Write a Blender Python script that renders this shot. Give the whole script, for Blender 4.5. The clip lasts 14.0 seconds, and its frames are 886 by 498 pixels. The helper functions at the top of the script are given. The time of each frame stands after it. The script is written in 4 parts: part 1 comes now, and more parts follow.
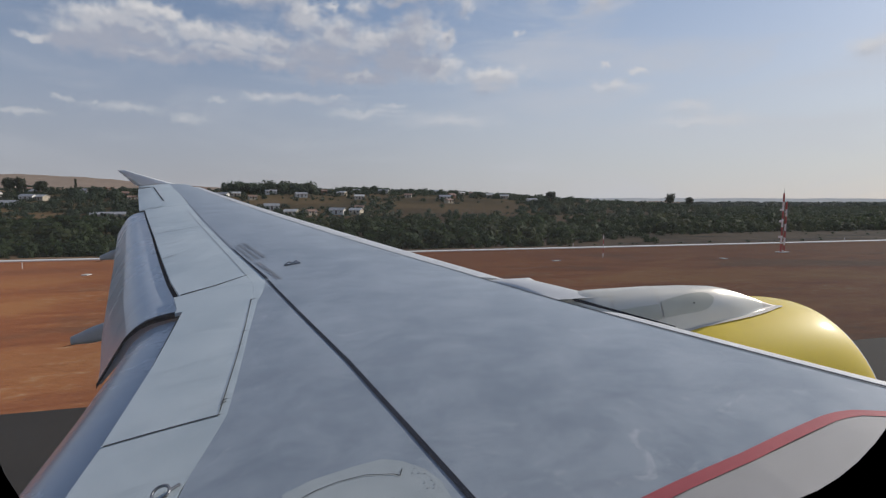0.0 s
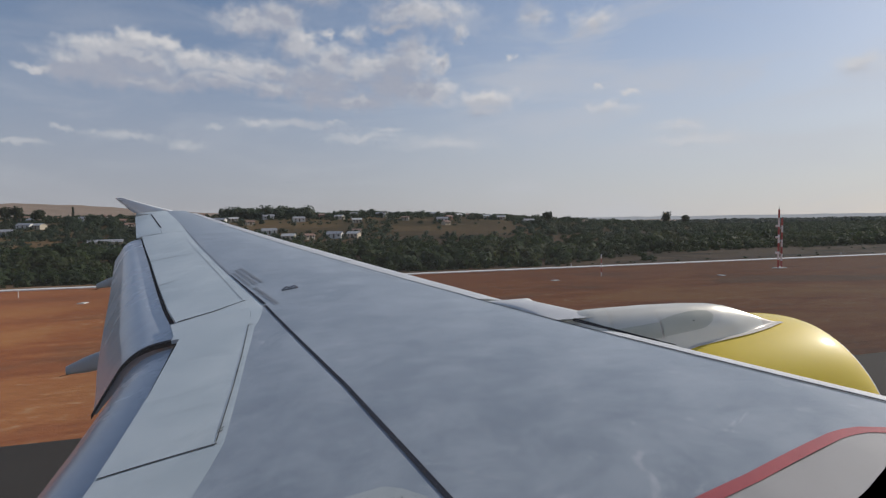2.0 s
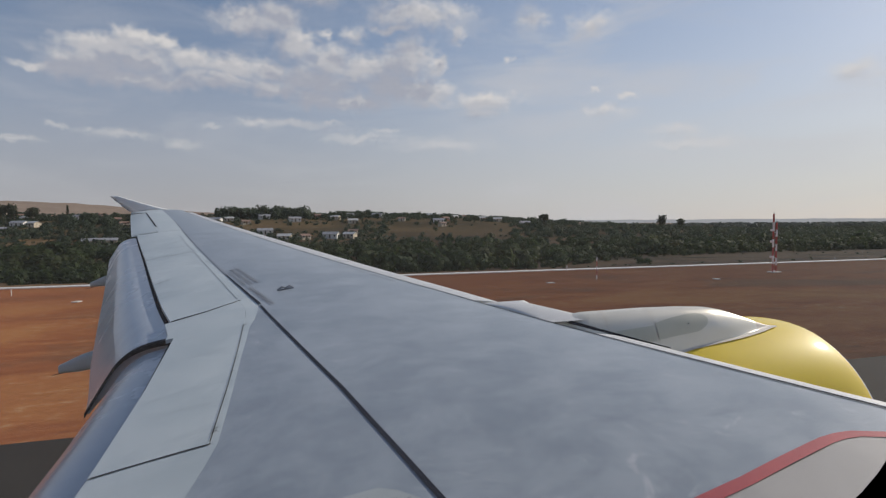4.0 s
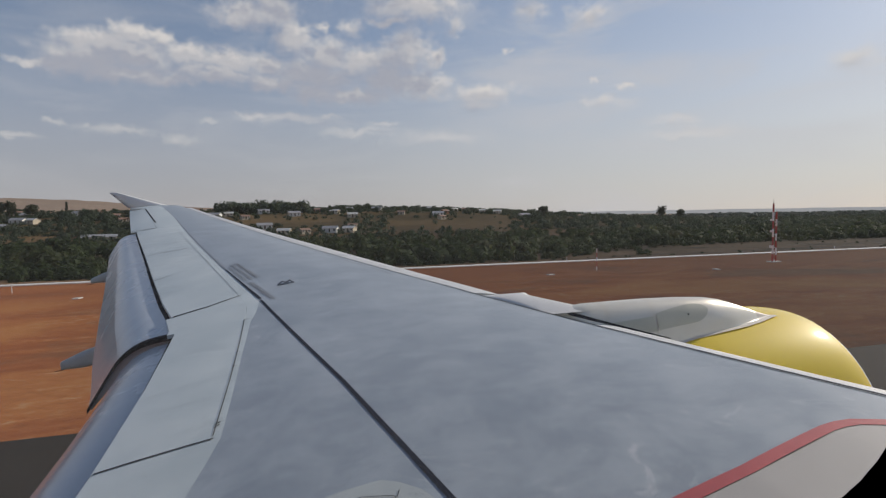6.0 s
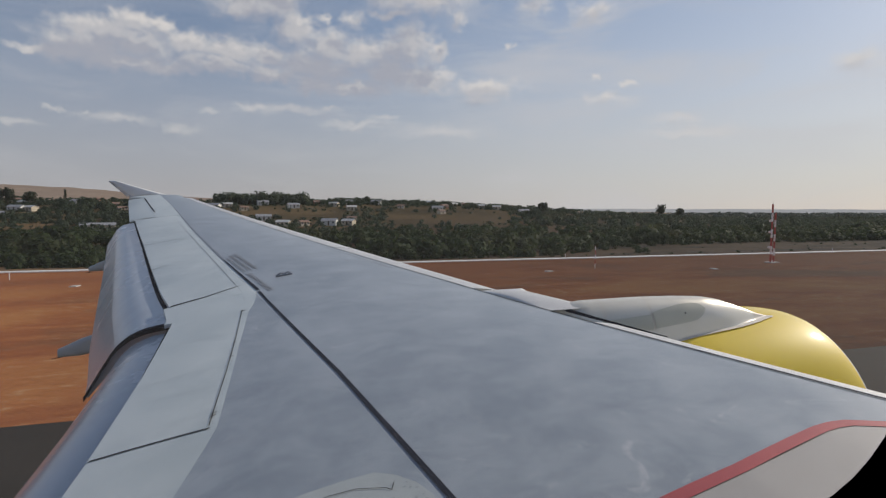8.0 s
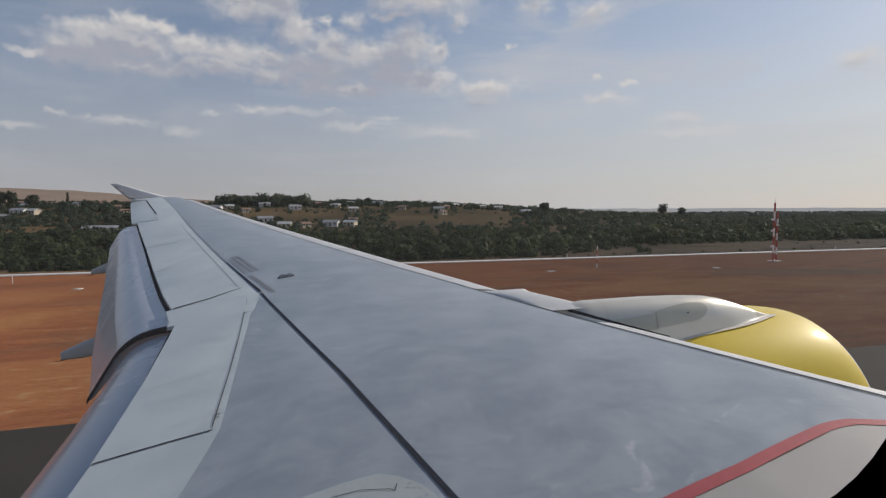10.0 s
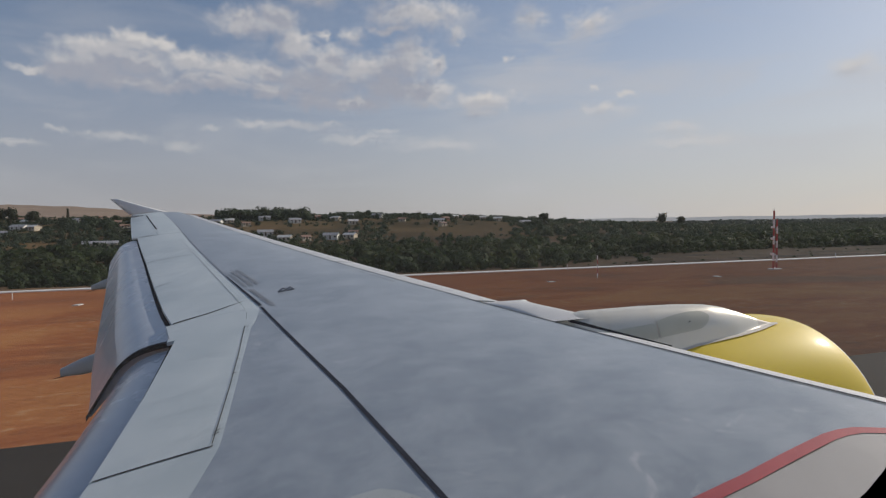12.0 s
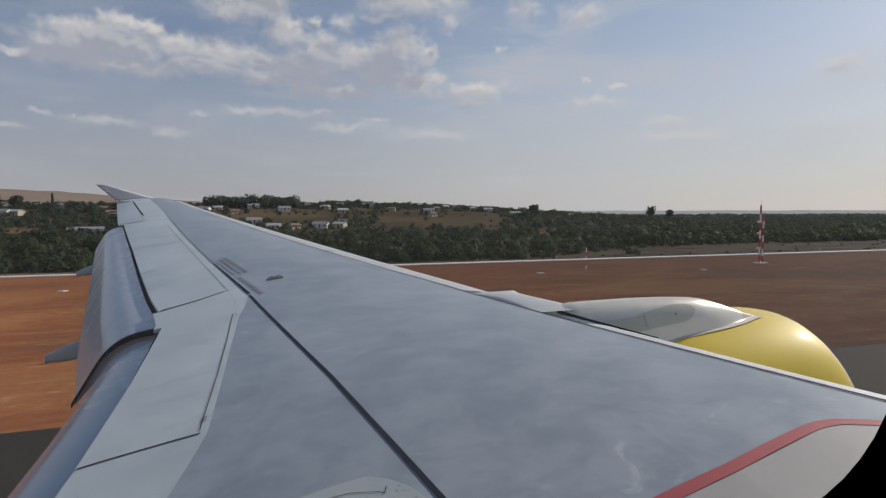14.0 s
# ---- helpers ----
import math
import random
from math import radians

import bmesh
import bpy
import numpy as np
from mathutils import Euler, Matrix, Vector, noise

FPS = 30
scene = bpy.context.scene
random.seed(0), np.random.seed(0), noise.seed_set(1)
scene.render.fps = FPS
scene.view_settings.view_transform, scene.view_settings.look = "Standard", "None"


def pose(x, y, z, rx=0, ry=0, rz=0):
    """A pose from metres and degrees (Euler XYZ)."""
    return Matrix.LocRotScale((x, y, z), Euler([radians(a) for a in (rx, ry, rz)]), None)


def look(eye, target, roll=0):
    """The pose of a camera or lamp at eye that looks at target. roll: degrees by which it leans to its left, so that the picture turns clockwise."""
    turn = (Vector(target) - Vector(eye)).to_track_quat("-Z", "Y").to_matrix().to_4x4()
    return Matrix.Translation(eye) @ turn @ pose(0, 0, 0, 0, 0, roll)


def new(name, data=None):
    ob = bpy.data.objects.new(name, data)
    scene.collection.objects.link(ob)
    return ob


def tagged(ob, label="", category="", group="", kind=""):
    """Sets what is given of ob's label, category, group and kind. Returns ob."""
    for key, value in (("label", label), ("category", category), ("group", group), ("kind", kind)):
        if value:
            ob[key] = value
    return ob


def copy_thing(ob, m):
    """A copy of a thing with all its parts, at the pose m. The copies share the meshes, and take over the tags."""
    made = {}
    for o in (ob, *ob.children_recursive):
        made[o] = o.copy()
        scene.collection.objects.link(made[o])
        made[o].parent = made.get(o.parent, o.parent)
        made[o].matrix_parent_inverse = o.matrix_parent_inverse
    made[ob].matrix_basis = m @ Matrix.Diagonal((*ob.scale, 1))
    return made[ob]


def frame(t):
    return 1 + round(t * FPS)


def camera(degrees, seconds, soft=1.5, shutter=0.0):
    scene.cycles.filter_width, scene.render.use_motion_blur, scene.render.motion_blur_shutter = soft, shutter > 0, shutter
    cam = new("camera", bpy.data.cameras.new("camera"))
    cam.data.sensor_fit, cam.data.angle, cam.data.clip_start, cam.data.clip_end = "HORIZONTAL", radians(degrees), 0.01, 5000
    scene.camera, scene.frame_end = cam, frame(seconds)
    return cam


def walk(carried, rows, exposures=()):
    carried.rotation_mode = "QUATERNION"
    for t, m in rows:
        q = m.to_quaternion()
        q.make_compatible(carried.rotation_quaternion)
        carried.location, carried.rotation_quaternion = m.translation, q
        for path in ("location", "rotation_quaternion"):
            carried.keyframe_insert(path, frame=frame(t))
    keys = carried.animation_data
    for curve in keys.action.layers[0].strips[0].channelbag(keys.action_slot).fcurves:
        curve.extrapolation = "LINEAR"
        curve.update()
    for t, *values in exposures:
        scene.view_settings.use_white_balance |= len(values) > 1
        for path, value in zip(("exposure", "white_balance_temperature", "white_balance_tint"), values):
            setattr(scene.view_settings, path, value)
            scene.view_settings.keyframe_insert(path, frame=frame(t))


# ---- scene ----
cam = camera(80, 14.0, soft=1.2)
ROWS = [
    (0.0, pose(-0.0023, -0.0019, 12.1991, 84.543, -0.155, -15.076)),
    (0.5, pose(-0.0009, -0.0014, 12.1995, 84.918, 0.978, -14.697)),
    (1.0, pose(0.0003, -0.0014, 12.1996, 85.696, 1.847, -14.922)),
    (1.5, pose(0.0007, 0.0001, 12.2001, 86.345, 1.550, -15.129)),
    (2.0, pose(0.0012, 0.0009, 12.2001, 86.904, 0.836, -15.374)),
    (2.5, pose(0.0013, 0.0019, 12.2005, 87.221, 0.831, -15.556)),
    (3.0, pose(0.0012, 0.0014, 12.2004, 87.251, 0.523, -15.700)),
    (3.5, pose(0.0001, 0.0007, 12.2002, 87.220, 0.266, -15.768)),
    (6.0, pose(-0.0001, 0.0005, 12.2004, 86.289, 0.895, -15.824)),
    (6.5, pose(0.0001, 0.0007, 12.2003, 86.908, 0.606, -15.729)),
    (7.0, pose(-0.0002, 0.0005, 12.2001, 86.627, 0.309, -15.813)),
    (7.5, pose(-0.0012, 0.0002, 12.2004, 85.734, -0.063, -15.852)),
    (8.0, pose(-0.0004, 0.0003, 12.1996, 85.707, -0.172, -15.885)),
    (10.5, pose(-0.0004, -0.0001, 12.1999, 85.863, 0.516, -15.570)),
    (11.0, pose(0.0000, -0.0000, 12.2000, 85.999, 1.248, -15.470)),
    (11.5, pose(0.0002, 0.0008, 12.2002, 86.487, 1.001, -15.595)),
    (12.0, pose(0.0005, 0.0015, 12.2005, 87.042, 0.839, -15.756)),
    (12.5, pose(0.0005, 0.0008, 12.1997, 87.048, 0.193, -15.981)),
    (13.0, pose(0.0000, 0.0013, 12.2002, 86.681, -0.135, -16.267)),
    (13.5, pose(0.0004, 0.0009, 12.2001, 86.531, -0.439, -16.436)),
    (14.0, pose(-0.0001, 0.0010, 12.2000, 85.976, 0.063, -16.812)),
]
walk(cam, ROWS, exposures=[(0.0, 0.02, 6280, 10), (2.5, 0.0, 6350, 10), (3.6, 0.05, 6500, 10), (6.0, 0.04, 6650, 10), (8.2, 0.04, 6650, 10),
                           (10.5, 0.0, 6600, 10), (12.5, -0.08, 6560, 10), (14.0, -0.03, 6520, 10)])

# ---- world, sun ----
SUN_AZ, SUN_EL = 76.0, 27.0          # azimuth from +Y towards +X, elevation
SUN_DIR = Vector((math.sin(radians(SUN_AZ)) * math.cos(radians(SUN_EL)),
                  math.cos(radians(SUN_AZ)) * math.cos(radians(SUN_EL)), math.sin(radians(SUN_EL))))
SKY_STRENGTH = 0.10
sun_data = bpy.data.lights.new("sun", "SUN")
sun_data.energy, sun_data.angle, sun_data.color = 3.6, radians(0.6), (1.0, 0.9, 0.78)
sun = new("sun", sun_data)
sun.matrix_world = look(SUN_DIR * 100, (0, 0, 0))


class Nodes:
    """A small helper to write node trees."""

    def __init__(self, tree):
        self.tree = tree
        tree.nodes.clear()

    def add(self, kind, ins=(), **props):
        n = self.tree.nodes.new(kind)
        if "operation" in props:
            n.operation = props["operation"]
        if props.get("use_clamp"):
            n.use_clamp = True
        if "data_type" in props:
            n.data_type, n.blend_type = props["data_type"], props["blend_type"]
        if "interpolation_type" in props:
            n.interpolation_type = props["interpolation_type"]
        if "feature" in props:
            n.feature = props["feature"]
        if "node_tree" in props:
            n.node_tree = props["node_tree"]
        for k, v in dict(ins).items():
            if isinstance(v, bpy.types.NodeSocket):
                self.tree.links.new(v, n.inputs[k])
            else:
                n.inputs[k].default_value = v
        return n

    def math(self, op, a, b=None, c=None, clamp=False):
        ins = {0: a}
        if b is not None:
            ins[1] = b
        if c is not None:
            ins[2] = c
        return self.add("ShaderNodeMath", ins, operation=op, use_clamp=clamp).outputs[0]

    def mix(self, fac, a, b, blend="MIX"):
        n = self.add("ShaderNodeMix", {0: fac, 6: a, 7: b}, data_type="RGBA", blend_type=blend)
        return n.outputs[2]

    def smooth(self, x, lo, hi, a=0.0, b=1.0):
        n = self.add("ShaderNodeMapRange", {0: x, 1: lo, 2: hi, 3: a, 4: b}, interpolation_type="SMOOTHSTEP")
        return n.outputs[0]

    def noise(self, vec, scale, detail=4.0, rough=0.55, dist=0.0):
        return self.add("ShaderNodeTexNoise", {"Vector": vec, "Scale": scale, "Detail": detail, "Roughness": rough,
                                               "Distortion": dist}).outputs[0]

    def scaled(self, vec, s):
        return self.add("ShaderNodeVectorMath", {0: vec, 1: s}, operation="MULTIPLY").outputs[0]


# puffs of the cloud banks: azimuth, elevation, half width, half height in degrees
BANK_LEFT = [(-21.1, 13.4, 1.7, 0.4), (-19.3, 13.3, 1.6, 0.5), (-17.4, 15.4, 2.1, 0.8), (-15.7, 15.7, 1.8, 0.9), (-13.7, 16.5, 1.9, 0.9), (-11.7,
        16.6, 1.1, 0.6), (-17.5, 14.1, 3.2, 1.1), (-13.5, 14.8, 2.8, 1.1), (-15.4, 13.1, 4.2, 0.7), (-9.2, 15.4, 2.4, 0.9), (-5.6, 15.1, 3.2, 1.0),
        (-2.2, 15.0, 2.1, 0.9), (-6.7, 13.8, 3.9, 0.7), (-1.6, 13.3, 2.1, 0.7), (-11.9, 13.1, 2.8, 0.6)]
BANK_MID = [(-4.2, 19.3, 2.7, 1.1), (-1.2, 19.9, 1.9, 1.5), (0.6, 17.8, 1.7, 1.7), (4.0, 16.2, 2.8, 1.6), (7.4, 15.7, 2.9, 1.4), (2.2, 14.2, 4.0,
        1.4), (10.0, 14.2, 2.5, 1.3), (12.4, 16.7, 2.4, 1.9), (13.3, 13.6, 3.3, 1.2), (6.6, 12.5, 4.1, 0.8), (2.5, 12.5, 2.3, 0.7), (15.1, 16.1, 1.1,
        0.8), (10.4, 16.0, 1.8, 1.1)]
BANK_TOP = [(13.2, 21.0, 5.0, 1.3), (10.5, 19.7, 2.4, 0.5), (2.4, 22.8, 3.4, 1.4), (7.6, 24.0, 5.2, 1.4), (28.1, 24.1, 5.1, 1.4), (-4.1, 23.0, 3.7,
        1.1)]
WISPS = [(53.4, 12.5, 1.7, 0.7), (6.5, 18.8, 1.2, 0.7), (3.3, 18.9, 0.7, 0.4), (17.4, 19.3, 0.7, 1.0), (18.7, 12.5, 1.8, 0.8), (21.3, 12.6, 1.7, 0.7), (19.9, 11.6, 2.3, 0.5),
        (25.6, 20.4, 1.6, 1.1), (31.4, 19.4, 2.2, 1.1), (30.0, 18.7, 1.3, 0.5), (23.1, 16.5, 0.6, 0.3), (31.9, 13.2, 0.4, 0.3), (35.0, 12.6, 1.0,
        0.3), (32.7, 11.3, 2.3, 0.5)]
LOW = [(-23.1, 7.2, 1.3, 0.2), (-20.1, 8.5, 0.6, 0.2), (-18.0, 8.5, 0.5, 0.2), (-15.5, 8.3, 1.9, 0.3), (-3.5, 10.2, 1.6, 0.3), (0.5, 10.0, 3.5, 0.4),
        (4.0, 10.4, 1.0, 0.2), (-7.9, 9.6, 0.7, 0.2), (6.8, 8.9, 3.0, 0.4), (9.9, 9.6, 1.1, 0.2), (15.8, 8.1, 3.6, 0.5), (-10.2, 7.7, 1.0, 0.4),
        (39.4, 8.8, 1.4, 0.3), (40.7, 7.4, 3.0, 0.4), (20.6, 12.7, 4.2, 0.8)]


def cloud_group():
    """Node group: how deep a direction (azimuth, elevation in degrees) lies inside the cloud banks."""
    g = bpy.data.node_groups.new("cloud_depth", "ShaderNodeTree")
    g.interface.new_socket("Vector", in_out="INPUT", socket_type="NodeSocketVector")
    g.interface.new_socket("Depth", in_out="OUTPUT", socket_type="NodeSocketFloat")
    k = Nodes(g)
    vin = k.add("NodeGroupInput").outputs[0]
    # billows push the outlines about
    big = k.add("ShaderNodeTexNoise", {"Vector": vin, "Scale": 0.42, "Detail": 2.0, "Roughness": 0.5}).outputs["Color"]
    small = k.add("ShaderNodeTexNoise", {"Vector": vin, "Scale": 1.4, "Detail": 3.0, "Roughness": 0.5}).outputs["Color"]
    v1 = k.add("ShaderNodeVectorMath", {0: big, 1: (2.6, 1.5, 0), 2: (-1.3, -0.75, 0)}, operation="MULTIPLY_ADD").outputs[0]
    v2 = k.add("ShaderNodeVectorMath", {0: small, 1: (1.3, 1.0, 0), 2: (-0.65, -0.5, 0)}, operation="MULTIPLY_ADD").outputs[0]
    pos = k.add("ShaderNodeVectorMath", {0: k.add("ShaderNodeVectorMath", {0: vin, 1: v1}, operation="ADD").outputs[0], 1: v2}, operation="ADD").outputs[0]
    near = None
    for banks, thin in ((BANK_LEFT, 0.0), (BANK_MID, 0.0), (BANK_TOP, 0.05), (WISPS, 0.40), (LOW, 0.14)):
        for az, el, w, h in banks:
            w, h = (w * 2.1, h * 2.2) if banks is WISPS else (w * 1.38, h * 1.42)
            v = k.add("ShaderNodeVectorMath", {0: pos, 1: (1 / w, 1 / h, 0), 2: (-az / w, -el / h, 0)}, operation="MULTIPLY_ADD").outputs[0]
            d = k.add("ShaderNodeVectorMath", {0: v}, operation="LENGTH").outputs[1]
            if thin:
                d = k.math("ADD", d, thin)
            near = d if near is None else k.math("SMOOTH_MIN", near, d, 0.30)
    soft = k.noise(k.scaled(vin, (0.8, 1.2, 1)), 0.75, 5.0, 0.52, 0.3)
    depth = k.math("ADD", k.math("SUBTRACT", 1.0, near), k.math("MULTIPLY_ADD", soft, 0.9, -0.45))
    k.add("NodeGroupOutput", {0: depth})
    return g


def make_world():
    w = bpy.data.worlds.new("sky")
    scene.world = w
    w.use_nodes = True
    k = Nodes(w.node_tree)
    way = k.add("ShaderNodeTexCoord").outputs["Generated"]
    sep = k.add("ShaderNodeSeparateXYZ", {0: way}).outputs
    az = k.math("MULTIPLY", k.math("ARCTAN2", sep[0], sep[1]), 57.2958)
    el = k.math("MULTIPLY", k.math("ARCSINE", sep[2]), 57.2958)
    air = k.add("ShaderNodeTexSky")
    air.sky_type, air.sun_disc = "NISHITA", False
    air.sun_elevation, air.sun_rotation = radians(SUN_EL), radians(SUN_AZ)
    air.altitude, air.air_density, air.dust_density, air.ozone_density = 900.0, 1.0, 1.0, 1.5
    sky = air.outputs[0]
    # dusty haze near the horizon, warmer towards the sun
    warm = k.smooth(az, -25.0, 60.0)
    haze_col = k.mix(warm, (3.50, 3.42, 3.85, 1), (5.3, 5.1, 5.1, 1))
    haze = k.math("POWER", k.smooth(el, 27.0, 0.0), 1.2)
    base = k.mix(k.math("MULTIPLY", haze, 0.85), sky, haze_col)
    g = cloud_group()
    pos = k.add("ShaderNodeCombineXYZ", {0: az, 1: el}).outputs[0]
    d0 = k.add("ShaderNodeGroup", {0: pos}, node_tree=g).outputs[0]
    up = k.add("ShaderNodeVectorMath", {0: pos, 1: (0.45, 0.75, 0)}, operation="ADD").outputs[0]
    d1 = k.add("ShaderNodeGroup", {0: up}, node_tree=g).outputs[0]
    high = k.add("ShaderNodeVectorMath", {0: pos, 1: (1.4, 2.3, 0)}, operation="ADD").outputs[0]
    d2 = k.add("ShaderNodeGroup", {0: high}, node_tree=g).outputs[0]
    cover = k.add("ShaderNodeMix", {0: k.smooth(el, 12.5, 9.0), 2: k.math("MULTIPLY", k.smooth(d0, -0.16, 0.78), 0.94), 3: k.math("MULTIPLY", k.smooth(d0, -0.80, 1.05), 0.48)}).outputs[0]
    edge = k.math("SUBTRACT", 1.0, k.smooth(d1, -0.10, 0.50))
    bulk = k.math("SUBTRACT", 1.0, k.smooth(d2, -0.10, 0.50))
    lit = k.math("MULTIPLY_ADD", edge, 0.55, k.math("MULTIPLY", bulk, 0.45))
    cloud = k.mix(lit, (3.7, 3.85, 4.45, 1), (6.75, 6.5, 6.35, 1))
    veil = k.smooth(k.noise(k.scaled(pos, (0.05, 0.22, 1)), 1.0, 6.0, 0.6, 0.8), 0.42, 0.72)
    sheet_ = k.math("MULTIPLY", k.smooth(az, 2.0, 26.0), k.smooth(az, 80.0, 45.0))
    thick_ = k.math("MULTIPLY_ADD", sheet_, 0.20, k.math("MULTIPLY", veil, k.math("MULTIPLY_ADD", sheet_, 0.22, 0.24)))
    base = k.mix(thick_, base, (5.5, 5.5, 5.75, 1))
    out = k.mix(cover, base, cloud)
    bg = k.add("ShaderNodeBackground", {0: out, 1: SKY_STRENGTH}).outputs[0]
    k.add("ShaderNodeOutputWorld", {0: bg})


make_world()


# ---- materials ----
def coords(k, kind="Object"):
    return k.add("ShaderNodeTexCoord").outputs[kind]


def surface(name, dark, light, rough=0.6, metal=0.0, scale=1.0, fine=20.0, bump=0.05, stretch=(1, 1, 1), coat=0.0, per_object=0.0,
            rough_var=0.1, spec=0.5, bump_dist=0.02, coat_rough=0.08):
    """A surface with two scales of variation between two colours, and a fine relief."""
    m = bpy.data.materials.new(name)
    m.use_nodes = True
    k = Nodes(m.node_tree)
    v = k.scaled(coords(k), stretch)
    a, b = k.noise(v, scale, 6.0, 0.6), k.noise(v, fine, 5.0, 0.6)
    t = k.math("ADD", k.math("MULTIPLY", a, 0.65), k.math("MULTIPLY", b, 0.35))
    col = k.mix(k.smooth(t, 0.3, 0.7), (*dark, 1), (*light, 1))
    if per_object:
        r = k.add("ShaderNodeObjectInfo").outputs["Random"]
        col = k.mix(1.0, col, k.add("ShaderNodeCombineColor", {i: k.math("MULTIPLY_ADD", r, per_object, 1 - per_object / 2) for i in range(3)}).outputs[0], "MULTIPLY")
    rg = k.math("ADD", rough - rough_var / 2, k.math("MULTIPLY", a, rough_var))
    bmp = k.add("ShaderNodeBump", {"Strength": bump, "Distance": bump_dist, "Height": b}).outputs[0]
    p = k.add("ShaderNodeBsdfPrincipled", {"Base Color": col, "Roughness": rg, "Metallic": metal, "Normal": bmp,
                                           "Coat Weight": coat, "Coat Roughness": coat_rough, "Specular IOR Level": spec}).outputs[0]
    k.add("ShaderNodeOutputMaterial", {0: p})
    return m


M_COVER = surface("weathered_cover_paint", (0.42, 0.465, 0.475), (0.52, 0.565, 0.565), 0.5, 0.0, 2.5, 18.0, 0.01)
M_FLAP = surface("flap_paint", (0.44, 0.48, 0.53), (0.55, 0.59, 0.64), 0.27, 0.0, 1.2, 7.0, 0.01, coat=0.25)
M_SLAT = surface("bare_slat_metal", (0.60, 0.60, 0.60), (0.72, 0.72, 0.71), 0.42, 0.25, 2.0, 25.0, 0.01)
M_WHITE = surface("white_fairing_paint", (0.55, 0.55, 0.55), (0.64, 0.64, 0.63), 0.4, 0.0, 1.5, 14.0, 0.01)
M_FENCE = surface("tip_fence_paint", (0.74, 0.75, 0.76), (0.84, 0.84, 0.84), 0.4, 0.0, 1.5, 14.0, 0.01)
# rubber seals, dark gaps, and painted shade in the cove and at the slat edge
M_SEAL_SHADE = surface("black_rubber_and_shade", (0.004, 0.006, 0.013), (0.009, 0.012, 0.024), 0.8, 0.0, 3.0, 40.0, 0.05, spec=0.06)
M_STRIPE = surface("dark_sealant", (0.012, 0.016, 0.030), (0.022, 0.027, 0.044), 0.7, 0.0, 3.0, 40.0, 0.03, spec=0.08)
M_GROOVE = surface("dark_panel_gap", (0.012, 0.014, 0.02), (0.03, 0.03, 0.04), 0.8, 0.0, 4.0, 40.0, 0.02, spec=0.08)
M_RED = surface("red_stripe_paint", (0.40, 0.05, 0.06), (0.50, 0.075, 0.08), 0.5, 0.0, 3.0, 30.0, 0.01)
M_MARK = surface("worn_stencil_paint", (0.21, 0.23, 0.265), (0.32, 0.345, 0.38), 0.6, 0.0, 8.0, 60.0, 0.0)
M_YELLOW = surface("yellow_cowl_paint", (0.87, 0.615, 0.012), (0.92, 0.675, 0.022), 0.5, 0.0, 1.0, 9.0, 0.002, coat=0.65, rough_var=0.05, spec=0.1, coat_rough=0.09)
M_SILVER = surface("brushed_pylon_metal", (0.72, 0.68, 0.58), (0.84, 0.80, 0.70), 0.36, 0.3, 2.0, 30.0, 0.01)
M_STRIP = surface("grey_edge_strip", (0.58, 0.53, 0.46), (0.68, 0.62, 0.54), 0.55, 0.0, 3.0, 30.0, 0.01)
M_ROOT = surface("root_fairing_paint", (0.395, 0.375, 0.355), (0.47, 0.45, 0.43), 0.5, 0.0, 1.5, 14.0, 0.01)
M_SILVER_GREY = surface("grey_pylon_paint", (0.54, 0.535, 0.44), (0.62, 0.61, 0.51), 0.6, 0.0, 2.0, 20.0, 0.01)
M_DARK = surface("dark_cavity", (0.01, 0.01, 0.012), (0.02, 0.02, 0.022), 0.8)
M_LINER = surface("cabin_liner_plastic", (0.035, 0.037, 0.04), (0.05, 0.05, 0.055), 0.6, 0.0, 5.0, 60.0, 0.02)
M_STEEL = surface("dull_steel", (0.22, 0.23, 0.25), (0.34, 0.35, 0.37), 0.4, 0.7, 6.0, 50.0, 0.02)
M_ASPHALT = surface("runway_asphalt", (0.024, 0.0205, 0.017), (0.042, 0.036, 0.030), 0.9, 0.0, 0.12, 6.0, 0.3, (0.12, 1, 1), spec=0.15)
M_LINE = surface("runway_line_paint", (0.13, 0.115, 0.095), (0.27, 0.245, 0.21), 0.7, 0.0, 0.7, 9.0, 0.1)
M_CONCRETE = surface("pale_concrete", (0.42, 0.40, 0.37), (0.60, 0.57, 0.53), 0.8, 0.0, 0.5, 6.0, 0.2)
M_MAST_RED = surface("mast_red_paint", (0.30, 0.045, 0.035), (0.42, 0.075, 0.055), 0.6, 0.0, 2.0, 20.0, 0.02)
M_MAST_WHITE = surface("mast_white_paint", (0.68, 0.67, 0.65), (0.80, 0.79, 0.77), 0.5, 0.0, 2.0, 20.0, 0.02)
M_BARK = surface("tree_bark", (0.06, 0.045, 0.03), (0.14, 0.10, 0.075), 0.9, 0.0, 2.0, 14.0, 0.4)
M_GLASS_DARK = surface("window_pane", (0.02, 0.025, 0.03), (0.04, 0.045, 0.05), 0.12)


